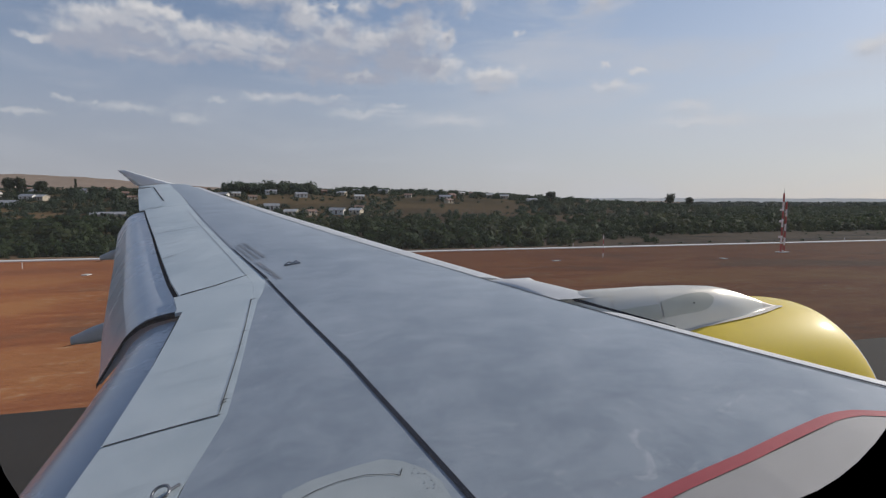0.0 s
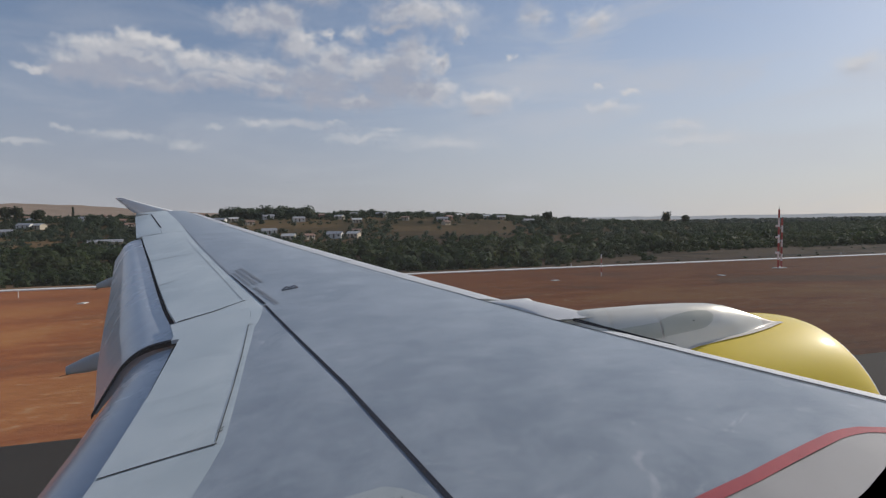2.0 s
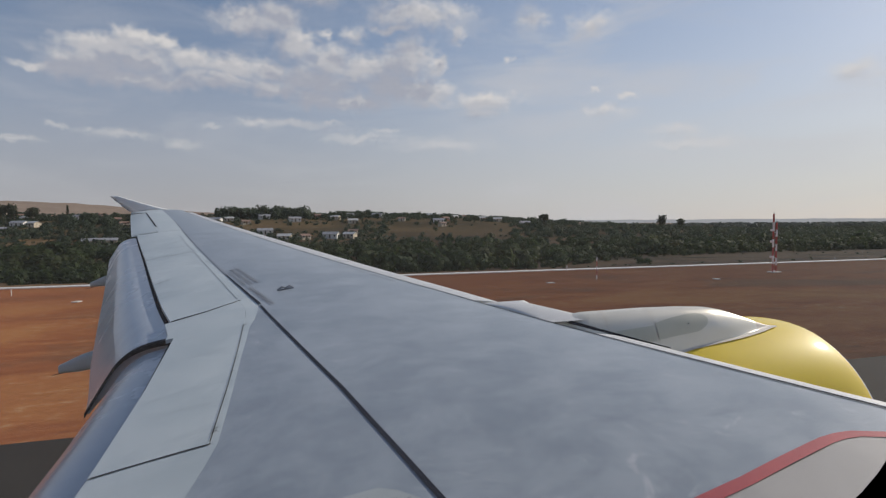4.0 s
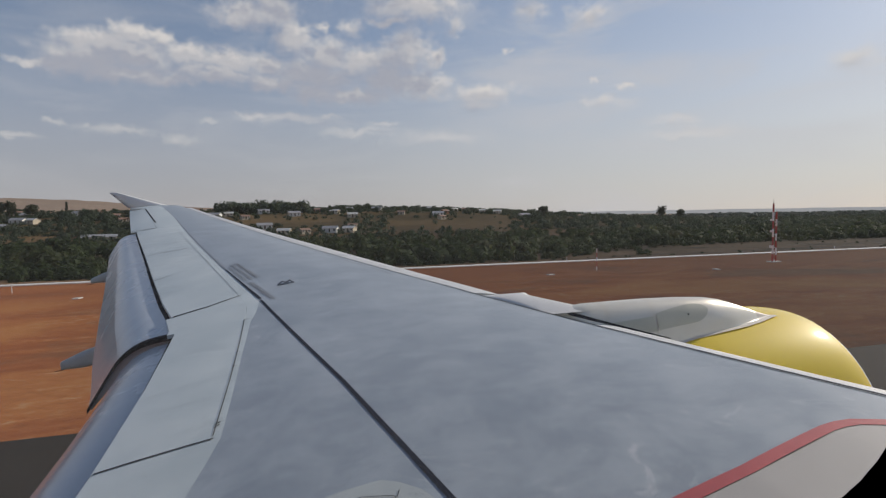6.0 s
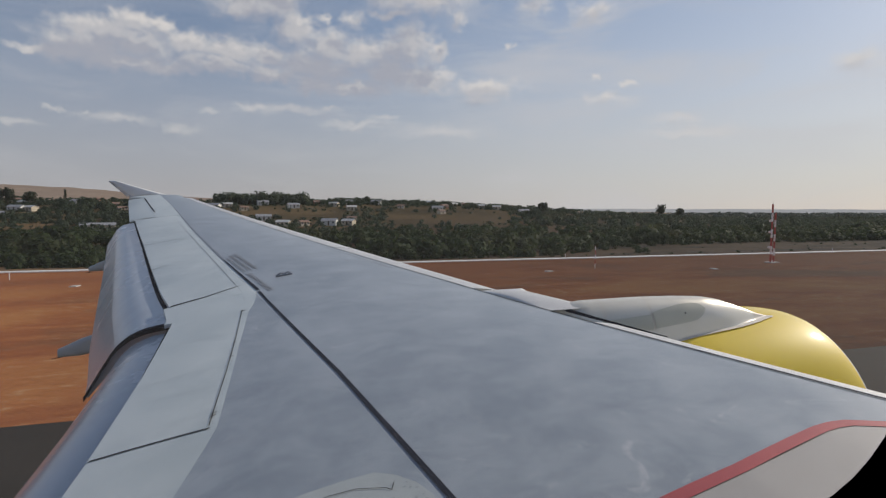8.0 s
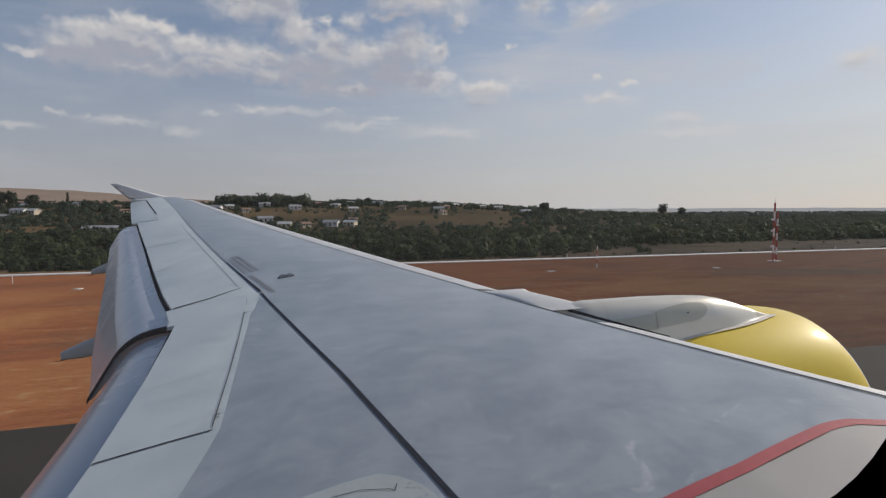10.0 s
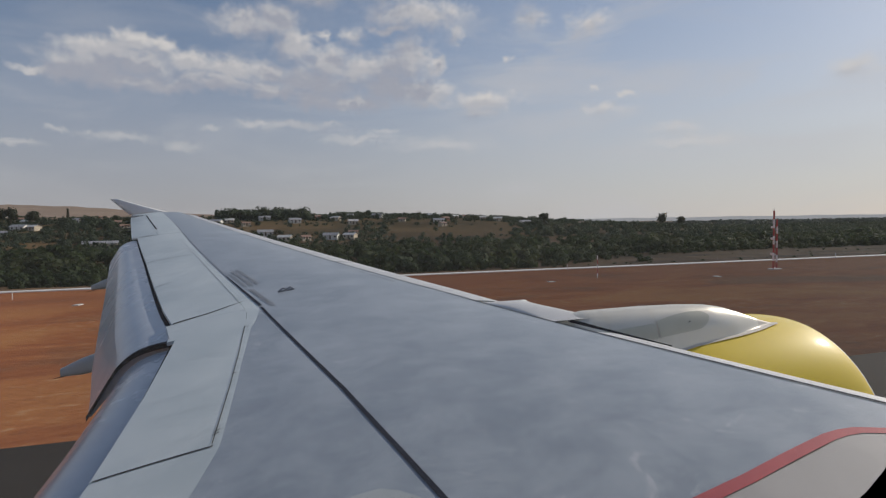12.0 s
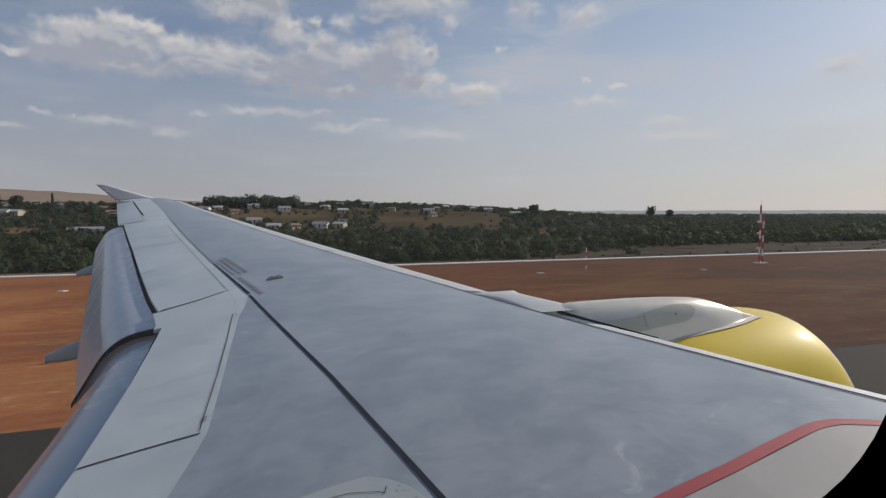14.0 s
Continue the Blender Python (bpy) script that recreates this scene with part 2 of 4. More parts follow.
def skin_material():
    """Grey wing paint: cloudy fading, pale scuffs, dark rubbed streaks along the airflow."""
    m = bpy.data.materials.new("grey_wing_paint")
    m.use_nodes = True
    k = Nodes(m.node_tree)
    v = coords(k)
    cloud = k.noise(v, 2.2, 9.0, 0.74, 0.3)
    grain = k.noise(v, 26.0, 5.0, 0.7)
    flow = k.noise(k.scaled(v, (0.7, 6.0, 1)), 1.0, 6.0, 0.65, 0.3)
    rub = k.noise(k.scaled(v, (1.0, 2.2, 1)), 3.5, 8.0, 0.72, 0.9)
    col = k.mix(k.smooth(cloud, 0.30, 0.70), (0.255, 0.304, 0.358, 1), (0.402, 0.454, 0.508, 1))
    col = k.mix(k.math("MULTIPLY", k.smooth(flow, 0.52, 0.72), 0.22), col, (0.25, 0.28, 0.33, 1))
    col = k.mix(k.math("MULTIPLY", k.smooth(rub, 0.55, 0.70), 0.26), col, (0.24, 0.27, 0.32, 1))
    scuff = k.math("MULTIPLY", k.smooth(k.noise(v, 4.0, 9.0, 0.78, 2.2), 0.575, 0.66), k.smooth(cloud, 0.42, 0.58))
    col = k.mix(k.math("MULTIPLY", scuff, 0.6), col, (0.58, 0.60, 0.63, 1))
    line = k.math("ABSOLUTE", k.math("SUBTRACT", k.noise(k.scaled(v, (1.0, 1.6, 1)), 3.0, 3.0, 0.6, 1.2), 0.5))
    scratch = k.math("MULTIPLY", k.smooth(line, 0.012, 0.002), k.smooth(rub, 0.54, 0.64))
    col = k.mix(k.math("MULTIPLY", scratch, 0.3), col, (0.62, 0.64, 0.67, 1))
    col = k.mix(k.math("MULTIPLY", k.smooth(grain, 0.4, 0.7), 0.09), col, (0.50, 0.52, 0.56, 1))
    rg = k.math("MULTIPLY_ADD", cloud, 0.4, 0.25)
    bmp = k.add("ShaderNodeBump", {"Strength": 0.03, "Distance": 0.01, "Height": grain}).outputs[0]
    p = k.add("ShaderNodeBsdfPrincipled", {"Base Color": col, "Roughness": rg, "Normal": bmp, "Specular IOR Level": 0.35}).outputs[0]
    k.add("ShaderNodeOutputMaterial", {0: p})
    return m


M_SKIN = skin_material()


def panel_material():
    """Pale grey-green panel paint: faded blotches, grimy runs along the airflow, small chips."""
    m = bpy.data.materials.new("pale_panel_paint")
    m.use_nodes = True
    k = Nodes(m.node_tree)
    v = coords(k)
    a = k.noise(v, 1.7, 8.0, 0.68, 0.4)
    run = k.noise(k.scaled(v, (0.8, 7.0, 1)), 1.3, 7.0, 0.66, 0.25)
    fine = k.noise(v, 22.0, 5.0, 0.7)
    col = k.mix(k.smooth(a, 0.3, 0.7), (0.50, 0.57, 0.59, 1), (0.67, 0.73, 0.735, 1))
    col = k.mix(k.math("MULTIPLY", k.smooth(run, 0.52, 0.72), 0.38), col, (0.36, 0.41, 0.43, 1))
    col = k.mix(k.math("MULTIPLY", k.smooth(fine, 0.56, 0.68), 0.25), col, (0.40, 0.44, 0.46, 1))
    chip = k.math("MULTIPLY", k.smooth(k.noise(v, 9.0, 9.0, 0.8, 1.5), 0.63, 0.69), 0.5)
    col = k.mix(chip, col, (0.78, 0.80, 0.80, 1))
    rg = k.math("MULTIPLY_ADD", a, 0.3, 0.28)
    bmp = k.add("ShaderNodeBump", {"Strength": 0.02, "Distance": 0.01, "Height": fine}).outputs[0]
    p = k.add("ShaderNodeBsdfPrincipled", {"Base Color": col, "Roughness": rg, "Normal": bmp, "Specular IOR Level": 0.4}).outputs[0]
    k.add("ShaderNodeOutputMaterial", {0: p})
    return m


M_PANEL = panel_material()


def pane_material():
    """Clear acrylic with a film of dust and fine scratches that catches the daylight."""
    m = bpy.data.materials.new("dusty_acrylic")
    m.use_nodes = True
    k = Nodes(m.node_tree)
    film = k.math("MULTIPLY_ADD", k.noise(coords(k), 14.0, 5.0), 0.010, 0.012)
    clear = k.add("ShaderNodeBsdfTransparent", {0: (0.97, 0.975, 0.98, 1)}).outputs[0]
    dust = k.add("ShaderNodeBsdfTranslucent", {0: (0.8, 0.8, 0.8, 1)}).outputs[0]
    k.add("ShaderNodeOutputMaterial", {0: k.add("ShaderNodeMixShader", {0: film, 1: clear, 2: dust}).outputs[0]})
    return m


M_PANE = pane_material()


def leaves(name, a, b, c):
    """Foliage: each clump of leaves takes its own tone."""
    m = bpy.data.materials.new(name)
    m.use_nodes = True
    k = Nodes(m.node_tree)
    r = k.add("ShaderNodeNewGeometry").outputs["Random Per Island"]
    n = k.noise(coords(k), 0.035, 3.0)
    col = k.mix(k.smooth(r, 0.0, 1.0), (*a, 1), (*b, 1))
    col = k.mix(k.smooth(n, 0.5, 0.72), col, (*c, 1))
    p = k.add("ShaderNodeBsdfPrincipled", {"Base Color": col, "Roughness": 0.75, "Specular IOR Level": 0.2}).outputs[0]
    tr = k.add("ShaderNodeBsdfTranslucent", {0: col}).outputs[0]
    mx = k.add("ShaderNodeMixShader", {0: 0.5, 1: p, 2: tr}).outputs[0]
    k.add("ShaderNodeOutputMaterial", {0: mx})
    return m


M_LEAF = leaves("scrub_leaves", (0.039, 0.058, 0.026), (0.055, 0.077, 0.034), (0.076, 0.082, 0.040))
# paler, greyer leaf colours put distance haze on the tall, slope and far trees
M_LEAF_DARK = leaves("hazed_tree_leaves", (0.052, 0.062, 0.042), (0.068, 0.080, 0.050), (0.078, 0.082, 0.052))
M_LEAF_MID = leaves("hazed_slope_leaves", (0.058, 0.080, 0.052), (0.070, 0.093, 0.060), (0.088, 0.098, 0.064))
M_LEAF_FAR = leaves("hazed_distant_leaves", (0.080, 0.10, 0.090), (0.092, 0.112, 0.10), (0.108, 0.12, 0.105))


def ground_material():
    """Red graded earth by the runway, scrub and dry grass beyond the drain, golden grass on the far slopes."""
    m = bpy.data.materials.new("ground_earth")
    m.use_nodes = True
    k = Nodes(m.node_tree)
    v = coords(k)
    sep = k.add("ShaderNodeSeparateXYZ", {0: v}).outputs
    streak = k.noise(k.scaled(v, (0.05, 0.13, 1)), 1.0, 9.0, 0.68, 1.1)
    clod = k.noise(k.scaled(v, (0.55, 1, 1)), 1.3, 7.0, 0.72)
    patch_ = k.noise(k.scaled(v, (0.022, 0.045, 1)), 1.0, 6.0, 0.62, 0.9)
    red = k.mix(k.smooth(streak, 0.38, 0.60), (0.262, 0.092, 0.039, 1), (0.350, 0.132, 0.050, 1))
    red = k.mix(k.smooth(patch_, 0.50, 0.66), red, (0.385, 0.165, 0.062, 1))
    red = k.mix(k.math("MULTIPLY", k.smooth(patch_, 0.50, 0.34), 0.7), red, (0.185, 0.098, 0.055, 1))
    pale = k.math("MULTIPLY", k.smooth(clod, 0.53, 0.64), k.smooth(streak, 0.46, 0.60))
    red = k.mix(k.math("MULTIPLY", pale, 0.85), red, (0.46, 0.28, 0.15, 1))
    red = k.mix(k.math("MULTIPLY", k.smooth(clod, 0.48, 0.32), 0.4), red, (0.143, 0.055, 0.026, 1))
    verge = k.math("MULTIPLY", k.smooth(sep[1], 72.0, 112.0), k.smooth(streak, 0.38, 0.62, 0.35, 0.8))
    red = k.mix(verge, red, (0.27, 0.104, 0.050, 1))
    scrub = k.mix(k.smooth(patch_, 0.4, 0.6), (0.10, 0.070, 0.042, 1), (0.20, 0.125, 0.070, 1))
    scrub = k.mix(k.math("MULTIPLY", k.smooth(clod, 0.45, 0.65), 0.4), scrub, (0.07, 0.065, 0.032, 1))
    gold = k.mix(k.smooth(k.noise(v, 0.012, 6.0), 0.4, 0.6), (0.11, 0.08, 0.042, 1), (0.19, 0.125, 0.062, 1))
    gold = k.mix(k.math("MULTIPLY", k.smooth(clod, 0.4, 0.7), 0.4), gold, (0.12, 0.10, 0.045, 1))
    wob = k.math("ADD", sep[1], k.math("MULTIPLY", k.math("SUBTRACT", patch_, 0.5), 14.0))
    col = k.mix(k.smooth(wob, 116.0, 124.0), red, scrub)
    col = k.mix(k.smooth(wob, 240.0, 380.0), col, gold)
    h = k.math("ADD", clod, k.math("MULTIPLY", streak, 2.0))
    bmp = k.add("ShaderNodeBump", {"Strength": 0.45, "Distance": 0.3, "Height": h}).outputs[0]
    p = k.add("ShaderNodeBsdfPrincipled", {"Base Color": col, "Roughness": 0.95, "Diffuse Roughness": 1.0, "Normal": bmp, "Specular IOR Level": 0.05}).outputs[0]
    k.add("ShaderNodeOutputMaterial", {0: p})
    return m


M_GROUND = ground_material()


# ---- mesh helpers ----
def finish(bm, name, material, parent=None, label="", smooth=False):
    me = bpy.data.meshes.new(name)
    bmesh.ops.recalc_face_normals(bm, faces=bm.faces)
    bm.to_mesh(me)
    bm.free()
    if smooth:
        for p in me.polygons:
            p.use_smooth = True
    for mt in (material if isinstance(material, (list, tuple)) else [material]):
        me.materials.append(mt)
    ob = new(name, me)
    if parent is not None:
        ob.parent = parent
    if label:
        tagged(ob, label)
    return ob


def thing(name, label, category, m=None, group="", kind=""):
    ob = new(name)
    if m is not None:
        ob.matrix_world = m
    return tagged(ob, label, category, group, kind)


def box(bm, x0, x1, y0, y1, z0, z1, bevel=0.0):
    vs = [bm.verts.new((x, y, z)) for x in (x0, x1) for y in (y0, y1) for z in (z0, z1)]
    fs = [bm.faces.new([vs[i] for i in q]) for q in ((0, 1, 3, 2), (4, 6, 7, 5), (0, 4, 5, 1), (2, 3, 7, 6), (0, 2, 6, 4), (1, 5, 7, 3))]
    if bevel:
        es = list({e for f in fs for e in f.edges})
        bmesh.ops.bevel(bm, geom=es, offset=bevel, segments=2, affect="EDGES")
    return bm


def rod(bm, a, b, r, n=8, r2=None):
    a, b = Vector(a), Vector(b)
    q = (b - a).to_track_quat("Z", "Y").to_matrix()
    rings = []
    for p, rr in ((a, r), (b, r if r2 is None else r2)):
        rings.append([bm.verts.new(p + q @ Vector((rr * math.cos(2 * math.pi * i / n), rr * math.sin(2 * math.pi * i / n), 0))) for i in range(n)])
    for i in range(n):
        bm.faces.new((rings[0][i], rings[0][(i + 1) % n], rings[1][(i + 1) % n], rings[1][i]))
    bm.faces.new(rings[0][::-1])
    bm.faces.new(rings[1])
    return bm


def loft(bm, rings, closed=True, caps=True):
    """Faces between rings of points."""
    vr = [[bm.verts.new(p) for p in r] for r in rings]
    n = len(vr[0])
    for a, b in zip(vr, vr[1:]):
        for i in range(n if closed else n - 1):
            bm.faces.new((a[i], a[(i + 1) % n], b[(i + 1) % n], b[i]))
    if caps and closed:
        bm.faces.new(vr[0][::-1])
        bm.faces.new(vr[-1])
    return bm


# ---- the aircraft's frame: x forward, y out along the left wing, z up ----
M_AC = pose(3.9930, -2.0504, 10.9258, -0.262, -1.499, -3.592)
Y_ROOT, Y_KINK, Y_TIP = 1.975, 6.4, 16.8
SWEEP = math.tan(radians(27.3))


def lerp(x, xs, ys):
    return float(np.interp(x, xs, ys))


def lead(y):
    return -(y - Y_ROOT) * SWEEP


def trail(y):
    xk, xt = lead(Y_KINK) - 3.85, lead(Y_TIP) - 1.55
    xr = xk + 0.15
    return xr + (xk - xr) * (y - Y_ROOT) / (Y_KINK - Y_ROOT) if y < Y_KINK else xk + (xt - xk) * (y - Y_KINK) / (Y_TIP - Y_KINK)


def chord(y):
    return lead(y) - trail(y)


def section(s, y, lower=False):
    """Height of the wing's upper (or lower) surface at the share s of the chord."""
    c = chord(y)
    s = min(max(s, 0.0), 1.0)
    tc = lerp(y, (2, 6.4, 16.8), (0.15, 0.12, 0.108))
    inc = radians(lerp(y, (2, 6.4, 16.8), (3.5, 1.5, -0.5)))
    yt = 5 * tc * (0.2969 * math.sqrt(s) - 0.126 * s - 0.3516 * s ** 2 + 0.2843 * s ** 3 - 0.1036 * s ** 4)
    camber = 0.018 * ((1.2 * s - s * s) / 0.36 if s < 0.6 else (-0.2 + 1.2 * s - s * s) / 0.16)
    base = (y - Y_ROOT) * math.tan(radians(5.1)) + 0.51 * ((y - Y_ROOT) / 14.8) ** 2
    return base + c * ((-0.7 * yt if lower else 0.9 * yt) + camber) - c * (s - 0.4) * math.tan(inc)


def on_wing(s, y, dz=0.0):
    return Vector((lead(y) - s * chord(y), y, section(s, y) + dz))


def on_wing_xy(x, y, dz=0.0):
    return Vector((x, y, section((lead(y) - x) / chord(y), y) + dz))


def front_s(y):
    return lerp(y, (2.0, 3.5, 5.2, 6.6, 8.7, 12.3, 16.4), (0.205, 0.205, 0.188, 0.155, 0.15, 0.13, 0.13))


def box_rear_s(y):
    return lerp(y, (2.0, 3.83, 4.0, 4.3, 5.42, 6.22, 6.78, 8.64, 11.3, 14.5, 16.27, 16.8),
                (0.79, 0.732, 0.720, 0.702, 0.672, 0.645, 0.598, 0.588, 0.557, 0.480, 0.445, 0.43))


def hinge_s(y):
    return lerp(y, (2.0, 4.3, 6.3, 6.75, 7.1, 10.85, 12.8), (0.76, 0.708, 0.654, 0.627, 0.625, 0.594, 0.568))


def shroud_s(y):
    return lerp(y, (2.0, 4.08, 4.29, 5.18, 6.23, 6.76, 7.34, 8.42, 10.19, 12.82), (0.86, 0.818, 0.813, 0.800, 0.792, 0.794, 0.804, 0.811, 0.82, 0.845))


def slat_top(y, d):
    """Point on the drooped slat, d metres ahead of the skin's front edge."""
    k = lerp(y, (4.0, 5.5, 7.0, 10.0), (0.62, 0.50, 0.36, 0.26))
    a, c = front_s(y), chord(y)
    return Vector((lead(y) - a * c + d, y, section(a, y) - 0.010 - 0.02 * d - k * d * d))


def sheet(name, s_front, s_rear, y0, y1, material, parent, label="", ny=12, ns=8, dz=0.0, thick=0.02, gap=0.0):
    """A panel of the wing's upper surface between two chordwise lines, with thickness."""
    bm = bmesh.new()
    rings = []
    for j in range(ny + 1):
        y = y0 + gap + (y1 - y0 - 2 * gap) * j / ny
        a, b = s_front(y), s_rear(y)
        up = [on_wing(a + (b - a) * i / ns, y, dz) for i in range(ns + 1)]
        rings.append(up + [p - Vector((0, 0, thick)) for p in reversed(up)])
    loft(bm, rings)
    ob = finish(bm, name, material, parent, label, smooth=True)
    mod = ob.modifiers.new("edges", "EDGE_SPLIT")
    mod.split_angle = radians(35)
    return ob


def ribbon(name, pts, width, material, parent, label="", dz=0.003, steps=10, taper=1.0):
    """A painted line or gap that lies on the wing through plan points (x, y)."""
    bm = bmesh.new()
    dense = []
    for (ax, ay), (bx, by) in zip(pts, pts[1:]):
        dense += [(ax + (bx - ax) * i / steps, ay + (by - ay) * i / steps) for i in range(steps)]
    dense.append(pts[-1])
    rows = []
    for i, (x, y) in enumerate(dense):
        (ax, ay), (bx, by) = dense[max(i - 1, 0)], dense[min(i + 1, len(dense) - 1)]
        n = Vector((-(by - ay), bx - ax)).normalized() * width / 2 * (1 + (taper - 1) * i / len(dense))
        rows.append([on_wing_xy(x + n.x * q, y + n.y * q, dz) for q in (-1, -0.33, 0.33, 1)])
    vr = [[bm.verts.new(p) for p in r] for r in rows]
    for a, b in zip(vr, vr[1:]):
        for i in range(3):
            bm.faces.new((a[i], a[i + 1], b[i + 1], b[i]))
    return finish(bm, name, material, parent, label)


def plan(s, y):
    return (lead(y) - s * chord(y), y)


def build_wing():
    wing = thing("airliner_wing", "grey swept airliner wing with flaps and slats extended", "wing", M_AC)
    # wing box: upper skin, lower skin and spars in one closed body
    bm = bmesh.new()
    rings = []
    ny, ns = 60, 24
    for y in sorted([1.9 + (16.75 - 1.9) * j / ny for j in range(ny + 1)] + [6.22, 6.775, 6.785]):
        a, b = front_s(y), box_rear_s(y)
        up = [on_wing(a + (b - a) * i / ns, y) for i in range(ns + 1)]
        lo = []
        for i in range(7):
            s = b + (max(a - 0.08, 0.02) - b) * i / 6
            lo.append(Vector((lead(y) - s * chord(y), y, min(section(s, y, True), section(s, y) - 0.03))))
        rings.append(up + lo)
    loft(bm, rings)
    skin = finish(bm, "wing_skin", M_SKIN, wing, "blue-grey painted upper wing skin", smooth=True)
    skin.modifiers.new("edges", "EDGE_SPLIT").split_angle = radians(35)
    # shroud strip between box and spoilers
    sheet("shroud_panel", box_rear_s, lambda y: hinge_s(y) + 0.0025, 6.79, 12.8, M_PANEL, wing, "pale shroud strip", 30, 2, 0.0004, 0.02)
    sheet("shroud_panel", box_rear_s, lambda y: hinge_s(y) + 0.0025, 4.3, 6.79, M_PANEL, wing, "pale shroud strip", 16, 2, 0.0004, 0.02)
    # spoilers
    for y0, y1 in ((4.31, 6.76), (6.76, 8.42), (8.42, 10.1), (10.1, 11.65), (11.65, 12.8)):
        sheet("spoiler", lambda y: hinge_s(y) + 0.0030, shroud_s, y0, y1, M_PANEL, wing, "", 14, 14, 0.0015, 0.03, 0.0012)
    sheet("fixed_panel", lambda y: box_rear_s(y), shroud_s, 1.9, 4.31, M_PANEL, wing, "", 14, 14, 0.0003, 0.03, 0.0005)
    sheet("panel_lug", lambda y: shroud_s(y) - 0.012, lambda y: 0.807, 6.28, 6.745, M_PANEL, wing, "pale lug at the panel corner", 4, 2, 0.0024, 0.03)
    # rear false spar closes the flap cove; near-black colour stands in for its shade
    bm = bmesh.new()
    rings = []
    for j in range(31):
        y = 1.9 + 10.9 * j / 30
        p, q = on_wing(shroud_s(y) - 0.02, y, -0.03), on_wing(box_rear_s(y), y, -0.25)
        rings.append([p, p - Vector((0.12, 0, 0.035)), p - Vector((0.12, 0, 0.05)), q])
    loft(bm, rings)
    finish(bm, "cove_wall", M_SEAL_SHADE, wing)
    # aileron and tip panel
    sheet("tip_panel", box_rear_s, lambda y: lerp(y, (12.8, 16.3, 16.75), (0.695, 0.705, 0.90)), 12.8, 16.75, M_PANEL, wing, "", 20, 5, 0.003, 0.05)
    bm = bmesh.new()
    rings = []
    for j in range(17):
        y = 12.84 + (16.30 - 12.84) * j / 16
        up = [on_wing(0.697 + (lerp(y, (12.8, 16.3), (0.885, 0.905)) - 0.697) * i / 5, y, 0.001 - 0.01 * (i / 5) ** 2) for i in range(6)]
        rings.append(up + [p - Vector((0, 0, 0.09 - 0.08 * i / 5)) for i, p in reversed(list(enumerate(up)))])
    loft(bm, rings)
    aileron = finish(bm, "aileron", M_PANEL, wing, "pale aileron, slightly drooped", smooth=True)
    aileron.modifiers.new("edges", "EDGE_SPLIT")
    # slats: thin pale strips ahead of the skin, drooped
    for y0, y1 in ((2.4, 5.0), (6.35, 8.9), (8.93, 11.4), (11.43, 13.9), (13.93, 16.35)):
        bm = bmesh.new()
        rings = []
        for j in range(13):
            y = y0 + (y1 - y0) * j / 12
            c = chord(y)
            a = front_s(y)
            run = (a + 0.012) * c
            top = []
            for i in range(13):
                d = 0.012 * c + run * i / 12
                top.append(slat_top(y, d) - Vector((0, 0, 0.10 * (i / 12) ** 8)))
            bot = [Vector((p.x - 0.01, y, p.z - 0.02 - 0.03 * math.sin(math.pi * i / 12))) for i, p in enumerate(top)][::-1]
            rings.append(top + bot)
        loft(bm, rings)
        finish(bm, "slat", M_SLAT, wing, "", smooth=True).modifiers.new("edges", "EDGE_SPLIT")
    # flaps
    out_flap = flap("flap", 6.42, 12.78, 0.95, 0.70, 0.058, 0.012, wing)
    flap("flap", 2.2, 6.36, 1.02, 1.0, 0.0, 0.055, wing)
    # flap end seal
    bm = bmesh.new()
    ring = flap_profile(6.42, 0.95, 0.058, 0.012)
    top = ring[:len(ring) // 2]
    rings = [[p + Vector((0, -0.034, -0.002)), p + Vector((0, 0.008, 0.007)), p + Vector((0, 0.008, -0.02)), p + Vector((0, -0.034, -0.04))] for p in top]
    loft(bm, rings)
    finish(bm, "flap_seal", M_SEAL_SHADE, out_flap, "black rubber seal on the flap end")
    # flap track fairings
    for y, tip_x, tip_z, size in ((9.0, -7.36, -0.31, 1.12), (12.2, -8.24, 0.42, 0.9)):
        bm = bmesh.new()
        rings = []
        for i in range(13):
            t = i / 12
            cx = tip_x + (1 - t) * 2.6 * size
            deep = size * (0.21 - 0.135 * t ** 1.3) * (1.0 if t < 0.97 else 0.6)
            wide = size * (0.14 - 0.08 * t) * (1.0 if t < 0.97 else 0.6)
            cz = tip_z + 0.05 + (1 - t) * 0.62 * size
            rings.append([(cx, y + wide * math.copysign(abs(math.cos(a)) ** 0.6, math.cos(a)), cz + deep * math.copysign(abs(math.sin(a)) ** 0.6, math.sin(a))) for a in [2 * math.pi * (q + 0.5) / 16 for q in range(16)]])
        loft(bm, rings)
        f = finish(bm, "flap_track_fairing", M_COVER, wing, "", smooth=True)
        f.modifiers.new("edges", "EDGE_SPLIT").split_angle = radians(40)
        bm = bmesh.new()
        rod(bm, (tip_x + 0.03, y, tip_z), (tip_x - 0.09, y, tip_z - 0.02), 0.006, 6, 0.003)
        finish(bm, "static_wick", M_SEAL_SHADE, f)
    # tip fence
    bm = bmesh.new()
    rings = []
    for t in [i / 8 for i in range(9)]:
        x0, x1 = -8.05 - 1.30 * t ** 0.9, -9.12 - 0.42 * t
        z = 1.90 + 0.40 * t
        th = 0.035 * (1 - 0.75 * t)
